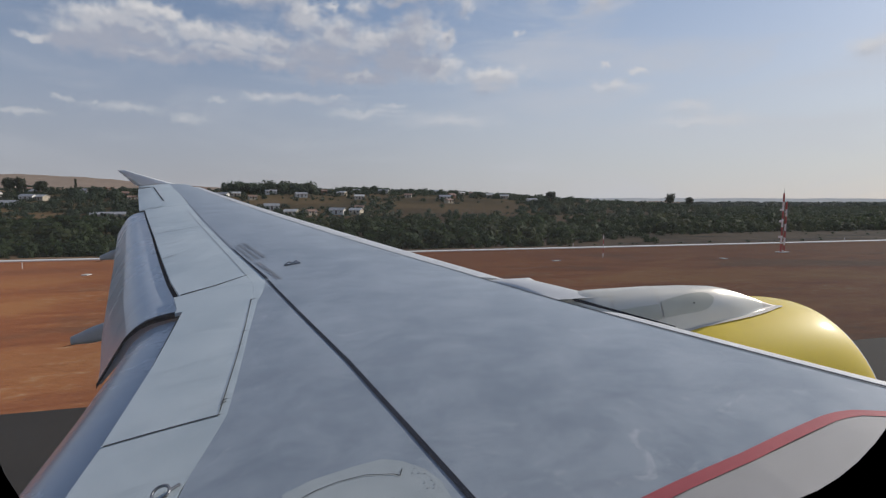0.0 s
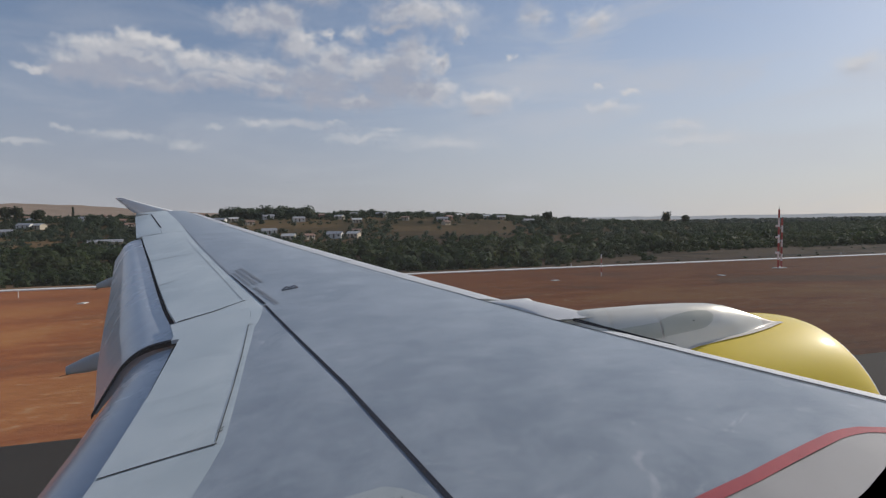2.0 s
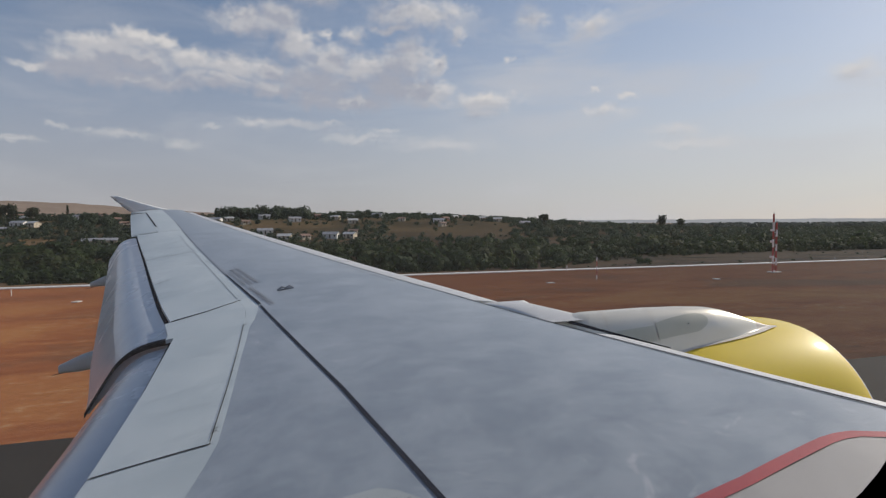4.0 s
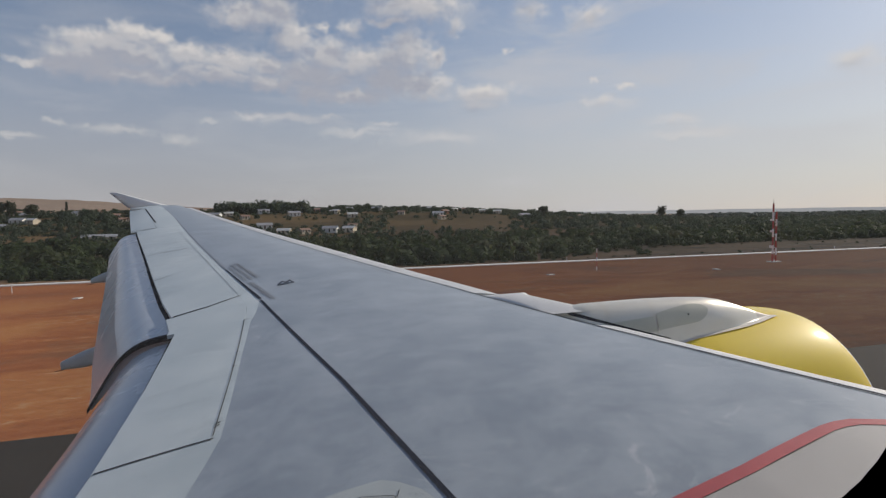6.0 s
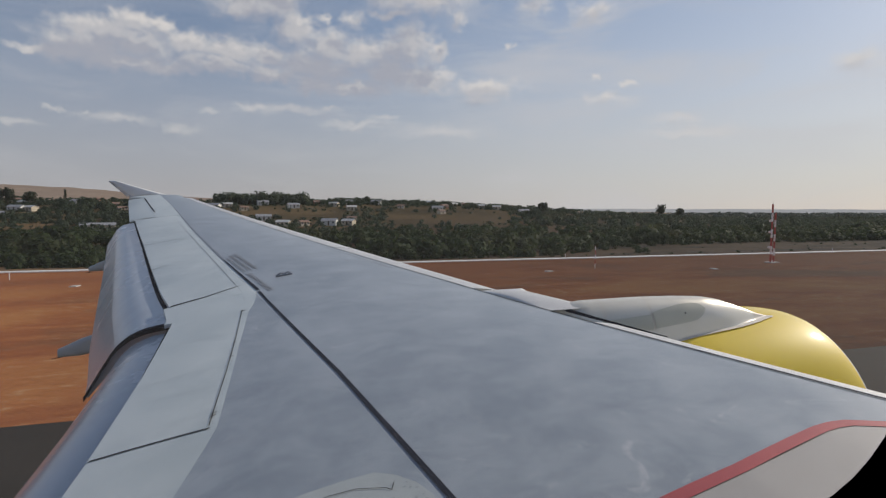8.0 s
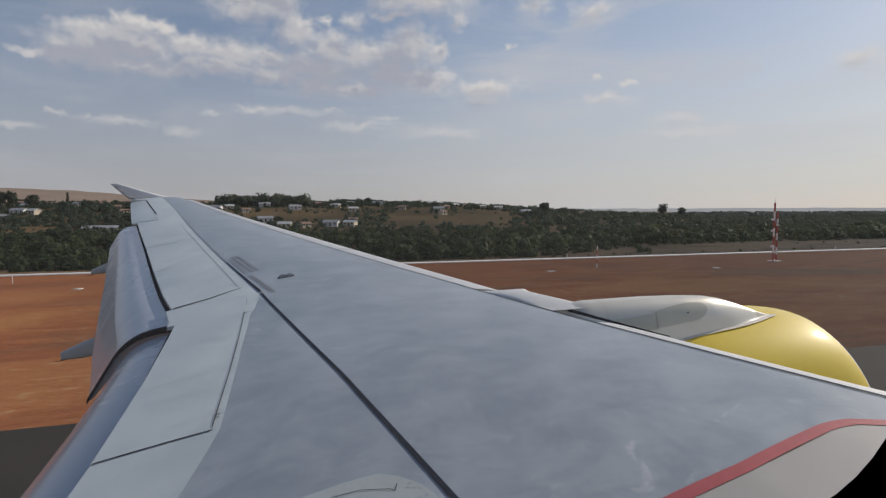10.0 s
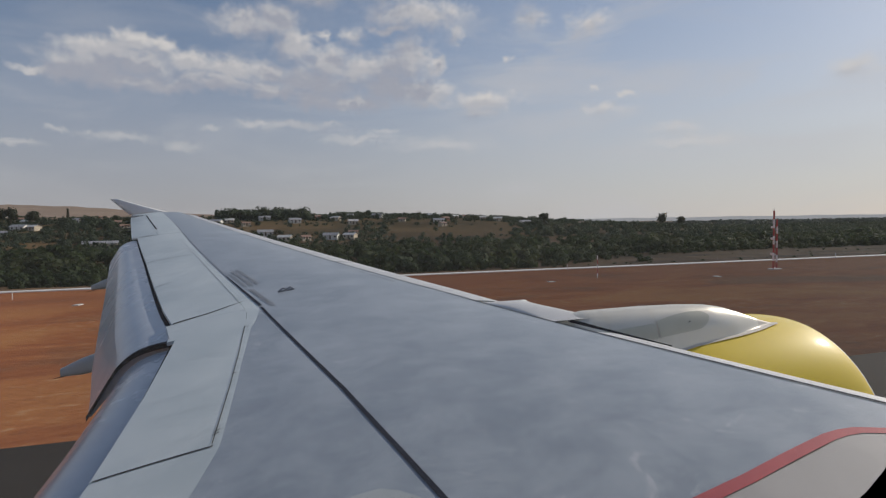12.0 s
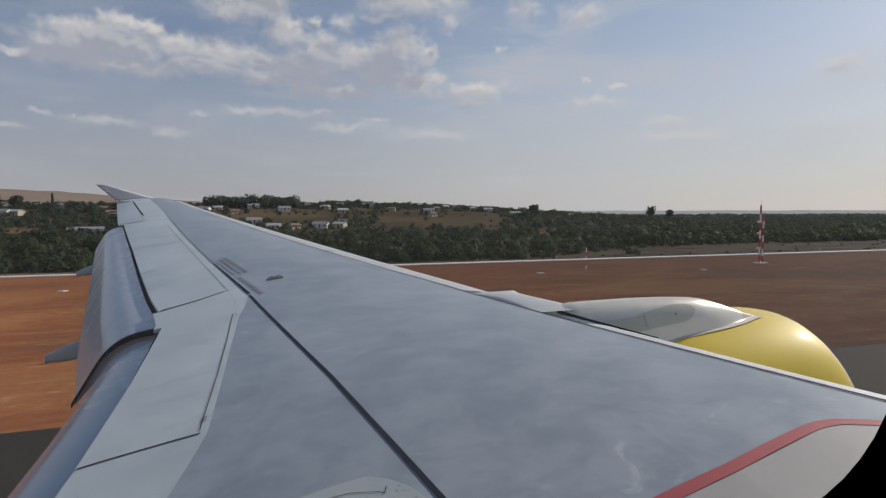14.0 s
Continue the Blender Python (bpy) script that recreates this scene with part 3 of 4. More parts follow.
        rings.append([Vector((x0 + (x1 - x0) * u, 16.86 + 0.04 * t + th * w * math.sin(math.pi * min(u * 1.6 + 0.05, 1.0) ** 0.7), z)) for u, w in
                      ((0, 0), (0.15, 1), (0.4, 1), (0.75, 0.6), (1, 0), (0.75, -0.6), (0.4, -1), (0.15, -1))])
    loft(bm, rings)
    finish(bm, "tip_fence", M_FENCE, wing, "pale swept wing tip fence", smooth=True)
    bm = bmesh.new()
    rings = []
    for t in [i / 8 for i in range(9)]:
        x0, x1 = -8.05 - 0.75 * t, -9.05 - 0.05 * t
        z = 1.90 - 0.28 * t
        th = 0.035 * (1 - 0.75 * t)
        rings.append([Vector((x0 + (x1 - x0) * u, 16.86 + th * w, z)) for u, w in ((0, 0), (0.15, 1), (0.4, 1), (0.75, 0.6), (1, 0), (0.75, -0.6), (0.4, -1), (0.15, -1))])
    loft(bm, rings)
    finish(bm, "tip_fence", M_FENCE, wing, "", smooth=True)
    for y in (13.6, 14.1, 14.6, 15.1, 15.6, 16.1):
        bm = bmesh.new()
        p = on_wing(lerp(y, (12.8, 16.3), (0.88, 0.90)), y, -0.02)
        rod(bm, p, p + Vector((-0.17, 0, -0.012)), 0.009, 5, 0.005)
        finish(bm, "static_wick", M_SEAL_SHADE, aileron)
    return wing


# flap section behind the shroud: back and down, with a crease where the steep part begins
FLAP_SHAPE = ((0.02, -0.02), (-0.07, -0.032), (-0.15, -0.048), (-0.22, -0.070), (-0.285, -0.100), (-0.34, -0.138), (-0.385, -0.177), (-0.42, -0.215), (-0.50, -0.335), (-0.58, -0.460), (-0.66, -0.585))
CREASE = 7


def flap_profile(y, scale, back, drop):
    o = on_wing(shroud_s(y), y, -0.012 - drop) - Vector((back, 0, 0))
    top = [o + Vector((a * scale, 0, b * scale)) for a, b in FLAP_SHAPE]
    n = len(top) - 1
    low = [o + Vector(((a + 0.02) * scale, 0, (b - 0.02 - 0.14 * math.sin(math.pi * (0.15 + 0.85 * i / n))) * scale)) for i, (a, b) in enumerate(FLAP_SHAPE)]
    return top + low[::-1]


def flap(name, y0, y1, k0, k1, back, drop, wing):
    bm = bmesh.new()
    rings = [flap_profile(y0 + (y1 - y0) * j / 24, k0 + (k1 - k0) * j / 24, back * (1 - 0.4 * j / 24), drop) for j in range(25)]
    loft(bm, rings)
    bm.verts.ensure_lookup_table()
    crease = {(round(r[CREASE].x, 5), round(r[CREASE].y, 5)) for r in rings}
    for e in bm.edges:
        if all((round(v.co.x, 5), round(v.co.y, 5)) in crease for v in e.verts):
            e.smooth = False
    ob = finish(bm, name, M_FLAP, wing, "pale blue-grey flap, lowered", smooth=True)
    ob.modifiers.new("edges", "EDGE_SPLIT").split_angle = radians(50)
    return ob


def build_wing_markings(wing):
    ribbon("dark_stripe", [(-4.712, 6.755), (-4.562, 6.283), (-4.053, 4.617), (-3.844, 3.851), (-3.729, 3.42), (-3.595, 2.9)], 0.023, M_STRIPE, wing, "dark sealant stripe across the wing")
    ribbon("dark_stripe", [plan(box_rear_s(y) - 0.004, y) for y in (6.80, 7.4, 8.2, 9.2, 10.5, 12.0, 14.0)], 0.028, M_MARK, wing, "", 0.004, 6, 0.5)
    ribbon("dark_stripe", [plan(box_rear_s(y) - 0.004, y) for y in (6.80, 7.2, 7.7, 8.3)], 0.030, M_STRIPE, wing, "", 0.0055, 6, 0.3)
    red = [(-3.75, 2.985), (-3.09, 3.138), (-2.81, 3.196), (-2.37, 3.315), (-2.30, 3.325), (-2.235, 3.324), (-2.118, 3.280), (-1.9, 3.15)]
    ribbon("red_stripe", red, 0.048, M_RED, wing, "red walkway boundary stripe", 0.006, 8)
    # pale root fairing inside the red stripe
    bm = bmesh.new()
    rows = []
    for i, (x, y) in enumerate(red):
        rows.append([on_wing_xy(x + 0.1 * 0, y + (1.95 - y) * q / 8, 0.004) for q in range(9)])
    vr = [[bm.verts.new(p) for p in r] for r in rows]
    for a, b in zip(vr, vr[1:]):
        for i in range(8):
            bm.faces.new((a[i], a[i + 1], b[i + 1], b[i]))
    finish(bm, "root_fairing", M_ROOT, wing, "pale root fairing inside the red stripe")
    # pale access cover near the root
    edge = [(-4.30, 3.58), (-4.208, 3.616), (-4.062, 3.632), (-3.952, 3.634), (-3.887, 3.592), (-3.817, 3.515), (-3.776, 3.428), (-3.74, 3.2)]
    bm = bmesh.new()
    vr = [[bm.verts.new(on_wing_xy(x, y + (2.9 - y) * q / 6, 0.007)) for q in range(7)] for x, y in edge]
    for a, b in zip(vr, vr[1:]):
        for i in range(6):
            bm.faces.new((a[i], a[i + 1], b[i + 1], b[i]))
    finish(bm, "access_cover", M_COVER, wing, "pale cover plate with a thin seam")
    ribbon("seam", [(-4.30, 3.50), (-4.188, 3.549), (-4.112, 3.564), (-4.02, 3.562), (-3.92, 3.525), (-3.905, 3.507), (-3.893, 3.545)], 0.003, M_GROOVE, wing, "", 0.0095, 4)
    # gaps between the spoilers and their hinge line
    ribbon("panel_gap", [plan(shroud_s(6.76) - 0.002, 6.765), plan(0.71, 6.86), plan(0.622, 7.05)], 0.032, M_SEAL_SHADE, wing, "", 0.0042, 8, 0.35)
    for y, share in ((8.42, 0.25), (10.1, 0.95), (11.65, 0.4)):
        a, b = shroud_s(y) - 0.004, hinge_s(y)
        ribbon("panel_gap", [plan(a, y), plan(a + (b - a) * share / 2, y + 0.04), plan(a + (b - a) * share, y + 0.10)], 0.012, M_GROOVE, wing, "", 0.0042, 5, 0.6)
    ribbon("panel_gap", [plan(0.708, 4.314), plan(0.76, 4.311), plan(shroud_s(4.3) - 0.002, 4.309)], 0.009, M_GROOVE, wing, "", 0.0042, 6)
    ribbon("hinge_gap", [plan(hinge_s(y) + 0.002, y) for y in (4.34, 5.0, 5.6, 6.25)], 0.005, M_GROOVE, wing, "", 0.0042, 5)
    ribbon("hinge_gap", [plan(hinge_s(y) + 0.002, y) for y in (7.1, 8.0, 9.0, 10.0, 10.9, 12.0)], 0.006, M_MARK, wing, "", 0.0042, 5)
    ribbon("panel_gap", [plan(0.680, 13.6), plan(0.688, 16.24), plan(0.885, 16.27)], 0.028, M_GROOVE, wing, "", 0.0042, 8)
    ribbon("panel_gap", [plan(0.885, 12.83), plan(0.72, 12.83)], 0.028, M_GROOVE, wing, "", 0.006, 8)
    ribbon("slat_gap", [plan(front_s(y) + 0.002, y) for y in (2.4, 3.5, 4.5, 5.5, 6.5, 8.0, 10.0, 12.0, 14.0, 16.3)], 0.017, M_SEAL_SHADE, wing, "dark gap behind the slats", 0.004, 6, 0.6)
    for y in (6.22, 5.45, 5.2, 4.45, 4.42):
        ribbon("hinge_bracket", [plan(hinge_s(y) + 0.004, y), plan(box_rear_s(y) + 0.004, y + 0.02)], 0.009, M_GROOVE, wing, "", 0.0042, 3)
    # unreadable stencilled notes, as bars
    for s0, y0, y1, w in ((0.532, 8.6, 7.67, 0.045), (0.552, 8.55, 7.64, 0.045), (0.570, 8.4, 7.62, 0.03), (0.568, 7.5, 6.72, 0.05)):
        n = 15
        for i in range(n):
            a, b = y0 + (y1 - y0) * i / n, y0 + (y1 - y0) * (i + 0.62) / n
            ribbon("stencil_bar", [plan(s0, a), plan(s0 + 0.001, b)], w, M_MARK, wing, "", 0.004, 2)
    # rivets by the cover, a faint seam ahead of it, and a small fitting by the root
    for x, y in ((-3.849, 3.533), (-3.84, 3.50), (-3.82, 3.49), (-3.805, 3.446), (-3.83, 3.44), (-3.804, 3.403), (-3.80, 3.42), (-3.86, 3.51), (-3.825, 3.41)):
        bm = bmesh.new()
        q = on_wing_xy(x, y, 0.007)
        rod(bm, q, q + Vector((0, 0, 0.0015)), 0.0028, 8)
        finish(bm, "rivet", M_MARK, wing)
    ribbon("seam", [plan(front_s(y) + 0.035, y) for y in (7.3, 7.8, 8.3, 8.8, 9.4)], 0.012, M_MARK, wing, "", 0.003, 5, 0.4)
    bm = bmesh.new()
    ring = [on_wing_xy(-4.75 + 0.03 * math.cos(a), 3.79 + 0.022 * math.sin(a), 0.012 + 0.012 * math.sin(a)) for a in [math.pi * i / 8 for i in range(17)]]
    for p, q in zip(ring, ring[1:]):
        rod(bm, p, q, 0.006, 6)
    rod(bm, ring[0], on_wing_xy(-4.69, 3.815, 0.01), 0.006, 6)
    finish(bm, "tie_down_ring", M_STEEL, wing, "small bent steel tie-down ring")
    # slide lashing bracket
    bm = bmesh.new()
    c0, c1 = on_wing_xy(-4.606, 7.205, 0.0), on_wing_xy(-4.452, 7.25, 0.0)
    a, b = c0.lerp(c1, 0.3) + Vector((0, 0, 0.026)), c0.lerp(c1, 0.75) + Vector((0, 0, 0.026))
    for p, q in ((c0, a), (a, a.lerp(b, 0.5) - Vector((0, 0, 0.016))), (a.lerp(b, 0.5) - Vector((0, 0, 0.016)), b), (b, c1), (c0, c1)):
        rod(bm, p + Vector((0, 0, 0.008)), q + Vector((0, 0, 0.008)), 0.008, 8)
    finish(bm, "lashing_bracket", M_STEEL, wing, "small dull steel lashing bracket")


def bump_in(t):
    return math.sin(math.pi * min(max(t, 0.0), 1.0) * 0.5)


def build_engine():
    eng = thing("jet_engine", "yellow jet engine nacelle under a silver pylon", "engine", M_AC)
    ax_y, ax_z = 5.809, -0.538
    prof = [(-3.2, 0.62), (-2.6, 0.79), (-2.0, 0.91), (-1.6, 0.974), (-1.4, 0.993), (-1.261, 1.0)]
    for u in (0.12, 0.24, 0.36, 0.48, 0.58, 0.68, 0.76, 0.83, 0.89, 0.935, 0.965, 0.985, 1.0):
        prof.append((-1.261 + 1.268 * u, 0.85 + 0.15 * (1 - u ** 2.504) ** 0.383))
    prof += [(-0.01, 0.81), (-0.08, 0.77), (-0.60, 0.78)]
    n = 64

    def ring(x, r):
        return [(x, ax_y + r * math.sin(2 * math.pi * i / n), ax_z + r * math.cos(2 * math.pi * i / n)) for i in range(n)]
    bm = bmesh.new()
    loft(bm, [ring(x, r) for x, r in prof[:17]], caps=False)
    finish(bm, "cowl", M_YELLOW, eng, "glossy yellow engine cowl", smooth=True)
    bm = bmesh.new()
    loft(bm, [ring(x, r) for x, r in prof[16:]], caps=False)
    finish(bm, "inlet_lip", M_SLAT, eng, "pale polished inlet lip", smooth=True)
    bm = bmesh.new()
    loft(bm, [ring(-0.58, 0.775), ring(-0.7, 0.775), ring(-0.72, 0.3), ring(-0.5, 0.16), ring(-0.35, 0.02)])
    finish(bm, "fan", M_DARK, eng)
    # pylon: a rounded hump whose skirt lies on the cowl
    def cowl_r(x):
        return lerp(x, [q[0] for q in prof[:17]], [q[1] for q in prof[:17]])
    py = 5.56
    sheds = ((-2.42, 0.19, 0.585, 0.28), (-2.2, 0.19, 0.645, 0.27), (-1.7, 0.18, 0.646, 0.235), (-1.35, 0.175, 0.636, 0.21), (-1.1, 0.165, 0.618, 0.18), (-0.95, 0.145, 0.588, 0.158), (-0.82, 0.12, 0.545, 0.135), (-0.70, 0.09, 0.500, 0.105), (-0.60, 0.06, 0.46, 0.075), (-0.50, 0.03, 0.42, 0.035), (-0.44, 0.012, 0.38, 0.012))

    def on_pylon(x, u, off=0.0):
        """Point of the pylon's skin; u runs across it from -1 to 1."""
        xs = [q[0] for q in sheds]
        hw, top, skirt = [lerp(x, xs, [q[i] for q in sheds]) for i in (1, 2, 3)]
        dy = skirt * math.copysign(abs(u) ** 0.9, u)
        base = ax_z + math.sqrt(max(cowl_r(x) ** 2 - (py + dy - ax_y) ** 2, 0.01)) + 0.004
        hump = top - 0.15 * max(0.0, abs(dy) / hw) ** 2.6
        z = base + math.log1p(math.exp(min((hump - base) * 70, 60))) / 70
        foot = min(max((abs(u) - 0.80) / 0.20, 0.0), 1.0)
        z = base + (z - base) * (1 - foot * foot)
        slope = 0.39 * math.copysign((abs(dy) / hw) ** 1.6, dy) / hw
        m = Vector((0, slope, 1)).normalized() * off
        return Vector((x, py + dy, z)) + m
    bm = bmesh.new()
    loft(bm, [[on_pylon(x, -1 + i / 14) for i in range(29)] for x in [-2.42 + 1.80 * k / 36 for k in range(37)]], closed=False)
    pylon = finish(bm, "pylon", M_SILVER, eng, "bright silver pylon fairing", smooth=True)
    bm = bmesh.new()
    loft(bm, [[on_pylon(x, -1 + i / 14) for i in range(29)] for x in [-0.62 + 0.18 * k / 8 for k in range(9)]], closed=False)
    finish(bm, "nose_wedge", M_STRIP, pylon, "grey wedge at the pylon's nose", smooth=True)
    # grey edge strip where the fairing meets the cowl
    for sgn in (-1,):
        bm = bmesh.new()
        rows = []
        for x, sk in [(x, skirt) for x, hw, top, skirt in sheds[1:]] + [(-0.40, 0.0)]:
            rows.append([(x, py + sgn * dy, ax_z + math.sqrt(cowl_r(x) ** 2 - (py + sgn * dy - ax_y) ** 2) + 0.009) for dy in (max(sk - 0.012, 0), sk + 0.008, sk + 0.022)])
        loft(bm, rows, closed=False)
        finish(bm, "edge_strip", M_STRIP, pylon, "dull grey strip along the cowl", smooth=True)
    # fairing where the pylon runs over the leading edge
    bm = bmesh.new()
    rings = []
    for t in [i / 10 for i in range(11)]:
        y = 5.45 + 0.85 * t
        h = 0.04 * math.sin(math.pi * t) ** 0.8
        c = chord(y)
        rings.append([Vector((lead(y) - s * c, y, section(front_s(y), y) - 0.03 + h * q)) for s, q in ((front_s(y) + 0.005, 0.2), (front_s(y) - 0.02, 0.95), (front_s(y) - 0.05, 1), (front_s(y) - 0.08, 0.8), (front_s(y) - 0.11, 0.0), (front_s(y) - 0.125, -1.5), (front_s(y) - 0.06, -2.5))])
    loft(bm, rings)
    finish(bm, "pylon_shoulder", M_WHITE, eng, "pale shoulder fairing at the leading edge", smooth=True)
    # painted panels on the pylon's side, the front one rounded, and the seam between them
    for x0, x1, lab in ((-2.38, -1.665, "grey painted pylon panel"), (-1.645, -1.16, "grey painted pylon panel, rounded in front")):
        bm = bmesh.new()
        rows_ = []
        for k in range(19):
            t = k / 18
            x = x0 + (x1 - x0) * t
            crown = -0.62 + 0.16 * bump_in(t) if x1 > -1.5 else -0.66
            close = math.sqrt(max(1 - max(0.0, (t - 0.72) / 0.28) ** 2, 0.0)) if x1 > -1.5 else 1.0
            lo = -0.86
            rows_.append([on_pylon(x, lo + (crown - lo) * (0.5 - 0.5 * close + close * q / 8), 0.005) for q in range(9)])
        loft(bm, rows_, closed=False)
        finish(bm, "side_panel", M_SILVER_GREY, pylon, lab, smooth=True)
    for x in (-1.655, -2.05):
        bm = bmesh.new()
        loft(bm, [[on_pylon(x - 0.0025, u, 0.0055), on_pylon(x + 0.0025, u, 0.0055)] for u in [-0.86 + 1.4 * q / 20 for q in range(21)]], closed=False)
        finish(bm, "pylon_seam", M_STRIP, pylon)
    for x, u in ((-1.36, -0.72),):
        bm = bmesh.new()
        q = on_pylon(x, u, 0.004)
        rod(bm, q, q + Vector((0, -0.002, 0.003)), 0.008, 8)
        finish(bm, "fastener", M_GROOVE, pylon)
    # black tapering rods along the slat's front edge, added as the shadow beneath it
    bm = bmesh.new()
    for i in range(8):
        ya, yb = 5.55 - 0.11 * i, 5.55 - 0.11 * (i + 1)
        pts = [slat_top(y, 0.26) + Vector((0, 0, 0.006)) for y in (ya, yb)]
        rod(bm, pts[0], pts[1], 0.014 * (1 - i / 9), 6)
    finish(bm, "slat_end_seal", M_SEAL_SHADE, eng)
    return eng


def build_cabin_wall():
    wall = thing("fuselage_wall", "dark cabin wall round the window opening", "wall", M_AC, kind="structure")
    # rounded opening
    bm = bmesh.new()
    cx, cz, hw, hh, rad = -4.0371, 1.4694, 0.1109, 0.1632, 0.0460

    def rr(hw_, hh_, r_, y):
        out = []
        for i in range(40):
            a = 2 * math.pi * i / 40
            c, s = math.cos(a), math.sin(a)
            out.append(Vector((cx + math.copysign(hw_ - r_, c) + r_ * c, y, cz + math.copysign(hh_ - r_, s) + r_ * s)))
        return out
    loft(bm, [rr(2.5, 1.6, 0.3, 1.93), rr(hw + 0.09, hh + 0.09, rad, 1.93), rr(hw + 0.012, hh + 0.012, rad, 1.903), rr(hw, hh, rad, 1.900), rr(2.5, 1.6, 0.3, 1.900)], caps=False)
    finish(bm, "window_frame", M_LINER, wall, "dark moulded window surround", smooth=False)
    bm = bmesh.new()
    loft(bm, [rr(hw + 0.085, hh + 0.085, rad, 1.924), rr(hw + 0.085, hh + 0.085, rad, 1.928)])
    finish(bm, "window_pane", M_PANE, wall, "clear, slightly dusty acrylic window pane").visible_shadow = False
    # cabin shell behind the camera
    bm = bmesh.new()
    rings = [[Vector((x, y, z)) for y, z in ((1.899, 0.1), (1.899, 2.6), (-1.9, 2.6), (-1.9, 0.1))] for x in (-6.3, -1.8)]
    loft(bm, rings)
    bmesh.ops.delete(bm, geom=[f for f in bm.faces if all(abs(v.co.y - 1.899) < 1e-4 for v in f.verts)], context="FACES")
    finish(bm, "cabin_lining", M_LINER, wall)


WING = build_wing()
build_wing_markings(WING)
build_engine()
build_cabin_wall()


M_LIME = surface("limewashed_concrete", (0.70, 0.67, 0.62), (0.82, 0.80, 0.76), 0.8, 0.0, 0.5, 6.0, 0.1)


# ---- the airfield and the country beyond ----
def bump(x, lo, hi):
    t = min(max((x - lo) / (hi - lo), 0.0), 1.0)
    return t * t * (3 - 2 * t)


def height(x, y):
    """Height of the ground: flat airfield, a low hill with the township, plain to the right."""
    if y < 120:
        return -0.35 * bump(-y, 60, 300)
    h = -1.2 * bump(y, 121, 140)
    side = 1 - bump(x, 60, 520)
    crest = bump(y, 230, 520) * (1 - 0.55 * bump(y, 560, 900))
    h += (18.0 * side + 1.0) * crest
    h += 2.2 * bump(y, 250, 900) * noise.noise(Vector((x * 0.006, y * 0.006, 0.3)))
    h += 18 * bump(-x, 300, 1500) * bump(y, 500, 1500)
    h -= 5 * bump(y, 900, 1800) * bump(x, -100, 500)
    return h


def build_ground():
    xs, ys = [0.0], [0.0]
    step = 12.0
    while xs[-1] < 4500:
        xs.append(xs[-1] + step)
        step *= 1.06
    xs = [-x for x in xs[:0:-1]] + xs
    ys = list(np.arange(-60, 300, 6.0)) + list(np.arange(300, 900, 14.0))
    step = 16.0
    while ys[-1] < 4500:
        ys.append(ys[-1] + step)
        step *= 1.09
    ys = [-4500, -2000, -900, -400, -180, -100] + ys
    vs = [(x, y, height(x, y)) for y in ys for x in xs]
    n = len(xs)
    fs = [(j * n + i, j * n + i + 1, (j + 1) * n + i + 1, (j + 1) * n + i) for j in range(len(ys) - 1) for i in range(n - 1)]
    me = bpy.data.meshes.new("ground")
    me.from_pydata(vs, [], fs)
    me.materials.append(M_GROUND)
    for p in me.polygons:
        p.use_smooth = True
    tagged(new("ground", me), "bare red earth strip giving way to dry scrub", "ground", kind="structure")


def slab(name, x0, x1, y0, y1, z0, z1, material, label, category, kind="structure", bevel=0.0, nx=1):
    bm = bmesh.new()
    box(bm, x0, x1, y0, y1, z0, z1, bevel)
    ob = finish(bm, name, material)
    return tagged(ob, label, category, kind=kind)


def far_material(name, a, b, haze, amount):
    """Far slopes with the haze of dusty air painted in as a flat glow."""
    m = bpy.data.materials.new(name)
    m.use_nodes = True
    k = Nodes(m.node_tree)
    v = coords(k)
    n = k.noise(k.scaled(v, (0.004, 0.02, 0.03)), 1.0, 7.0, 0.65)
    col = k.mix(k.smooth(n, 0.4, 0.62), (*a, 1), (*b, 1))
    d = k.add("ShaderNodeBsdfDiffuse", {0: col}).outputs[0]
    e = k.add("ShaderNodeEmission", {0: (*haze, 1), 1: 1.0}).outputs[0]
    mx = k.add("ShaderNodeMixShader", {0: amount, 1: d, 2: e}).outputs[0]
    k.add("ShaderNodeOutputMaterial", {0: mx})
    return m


def ridge(name, dist, az0, az1, top, material, label, seed, rough=6.0):
    """A far ridge as one wide, low rise; top(az) is its elevation in degrees."""
    bm = bmesh.new()
    rings = []
    n = 140
    for i in range(n + 1):
        az = az0 + (az1 - az0) * i / n
        s, c = math.sin(radians(az)), math.cos(radians(az))
        z = 12.2 + dist * math.tan(radians(top(az))) + rough * noise.noise(Vector((az * 0.5, seed, 0))) + rough * 0.4 * noise.noise(Vector((az * 2.3, seed, 4)))
        rings.append([(d * s, d * c, zz) for d, zz in ((dist * 0.72, -30), (dist * 0.8, z * 0.35 - 6), (dist * 0.9, z * 0.8 - 2), (dist, z), (dist * 1.08, z * 0.6), (dist * 1.1, -30))])
    loft(bm, rings, closed=False)
    tagged(finish(bm, name, material, smooth=True), label, "hill", kind="structure")


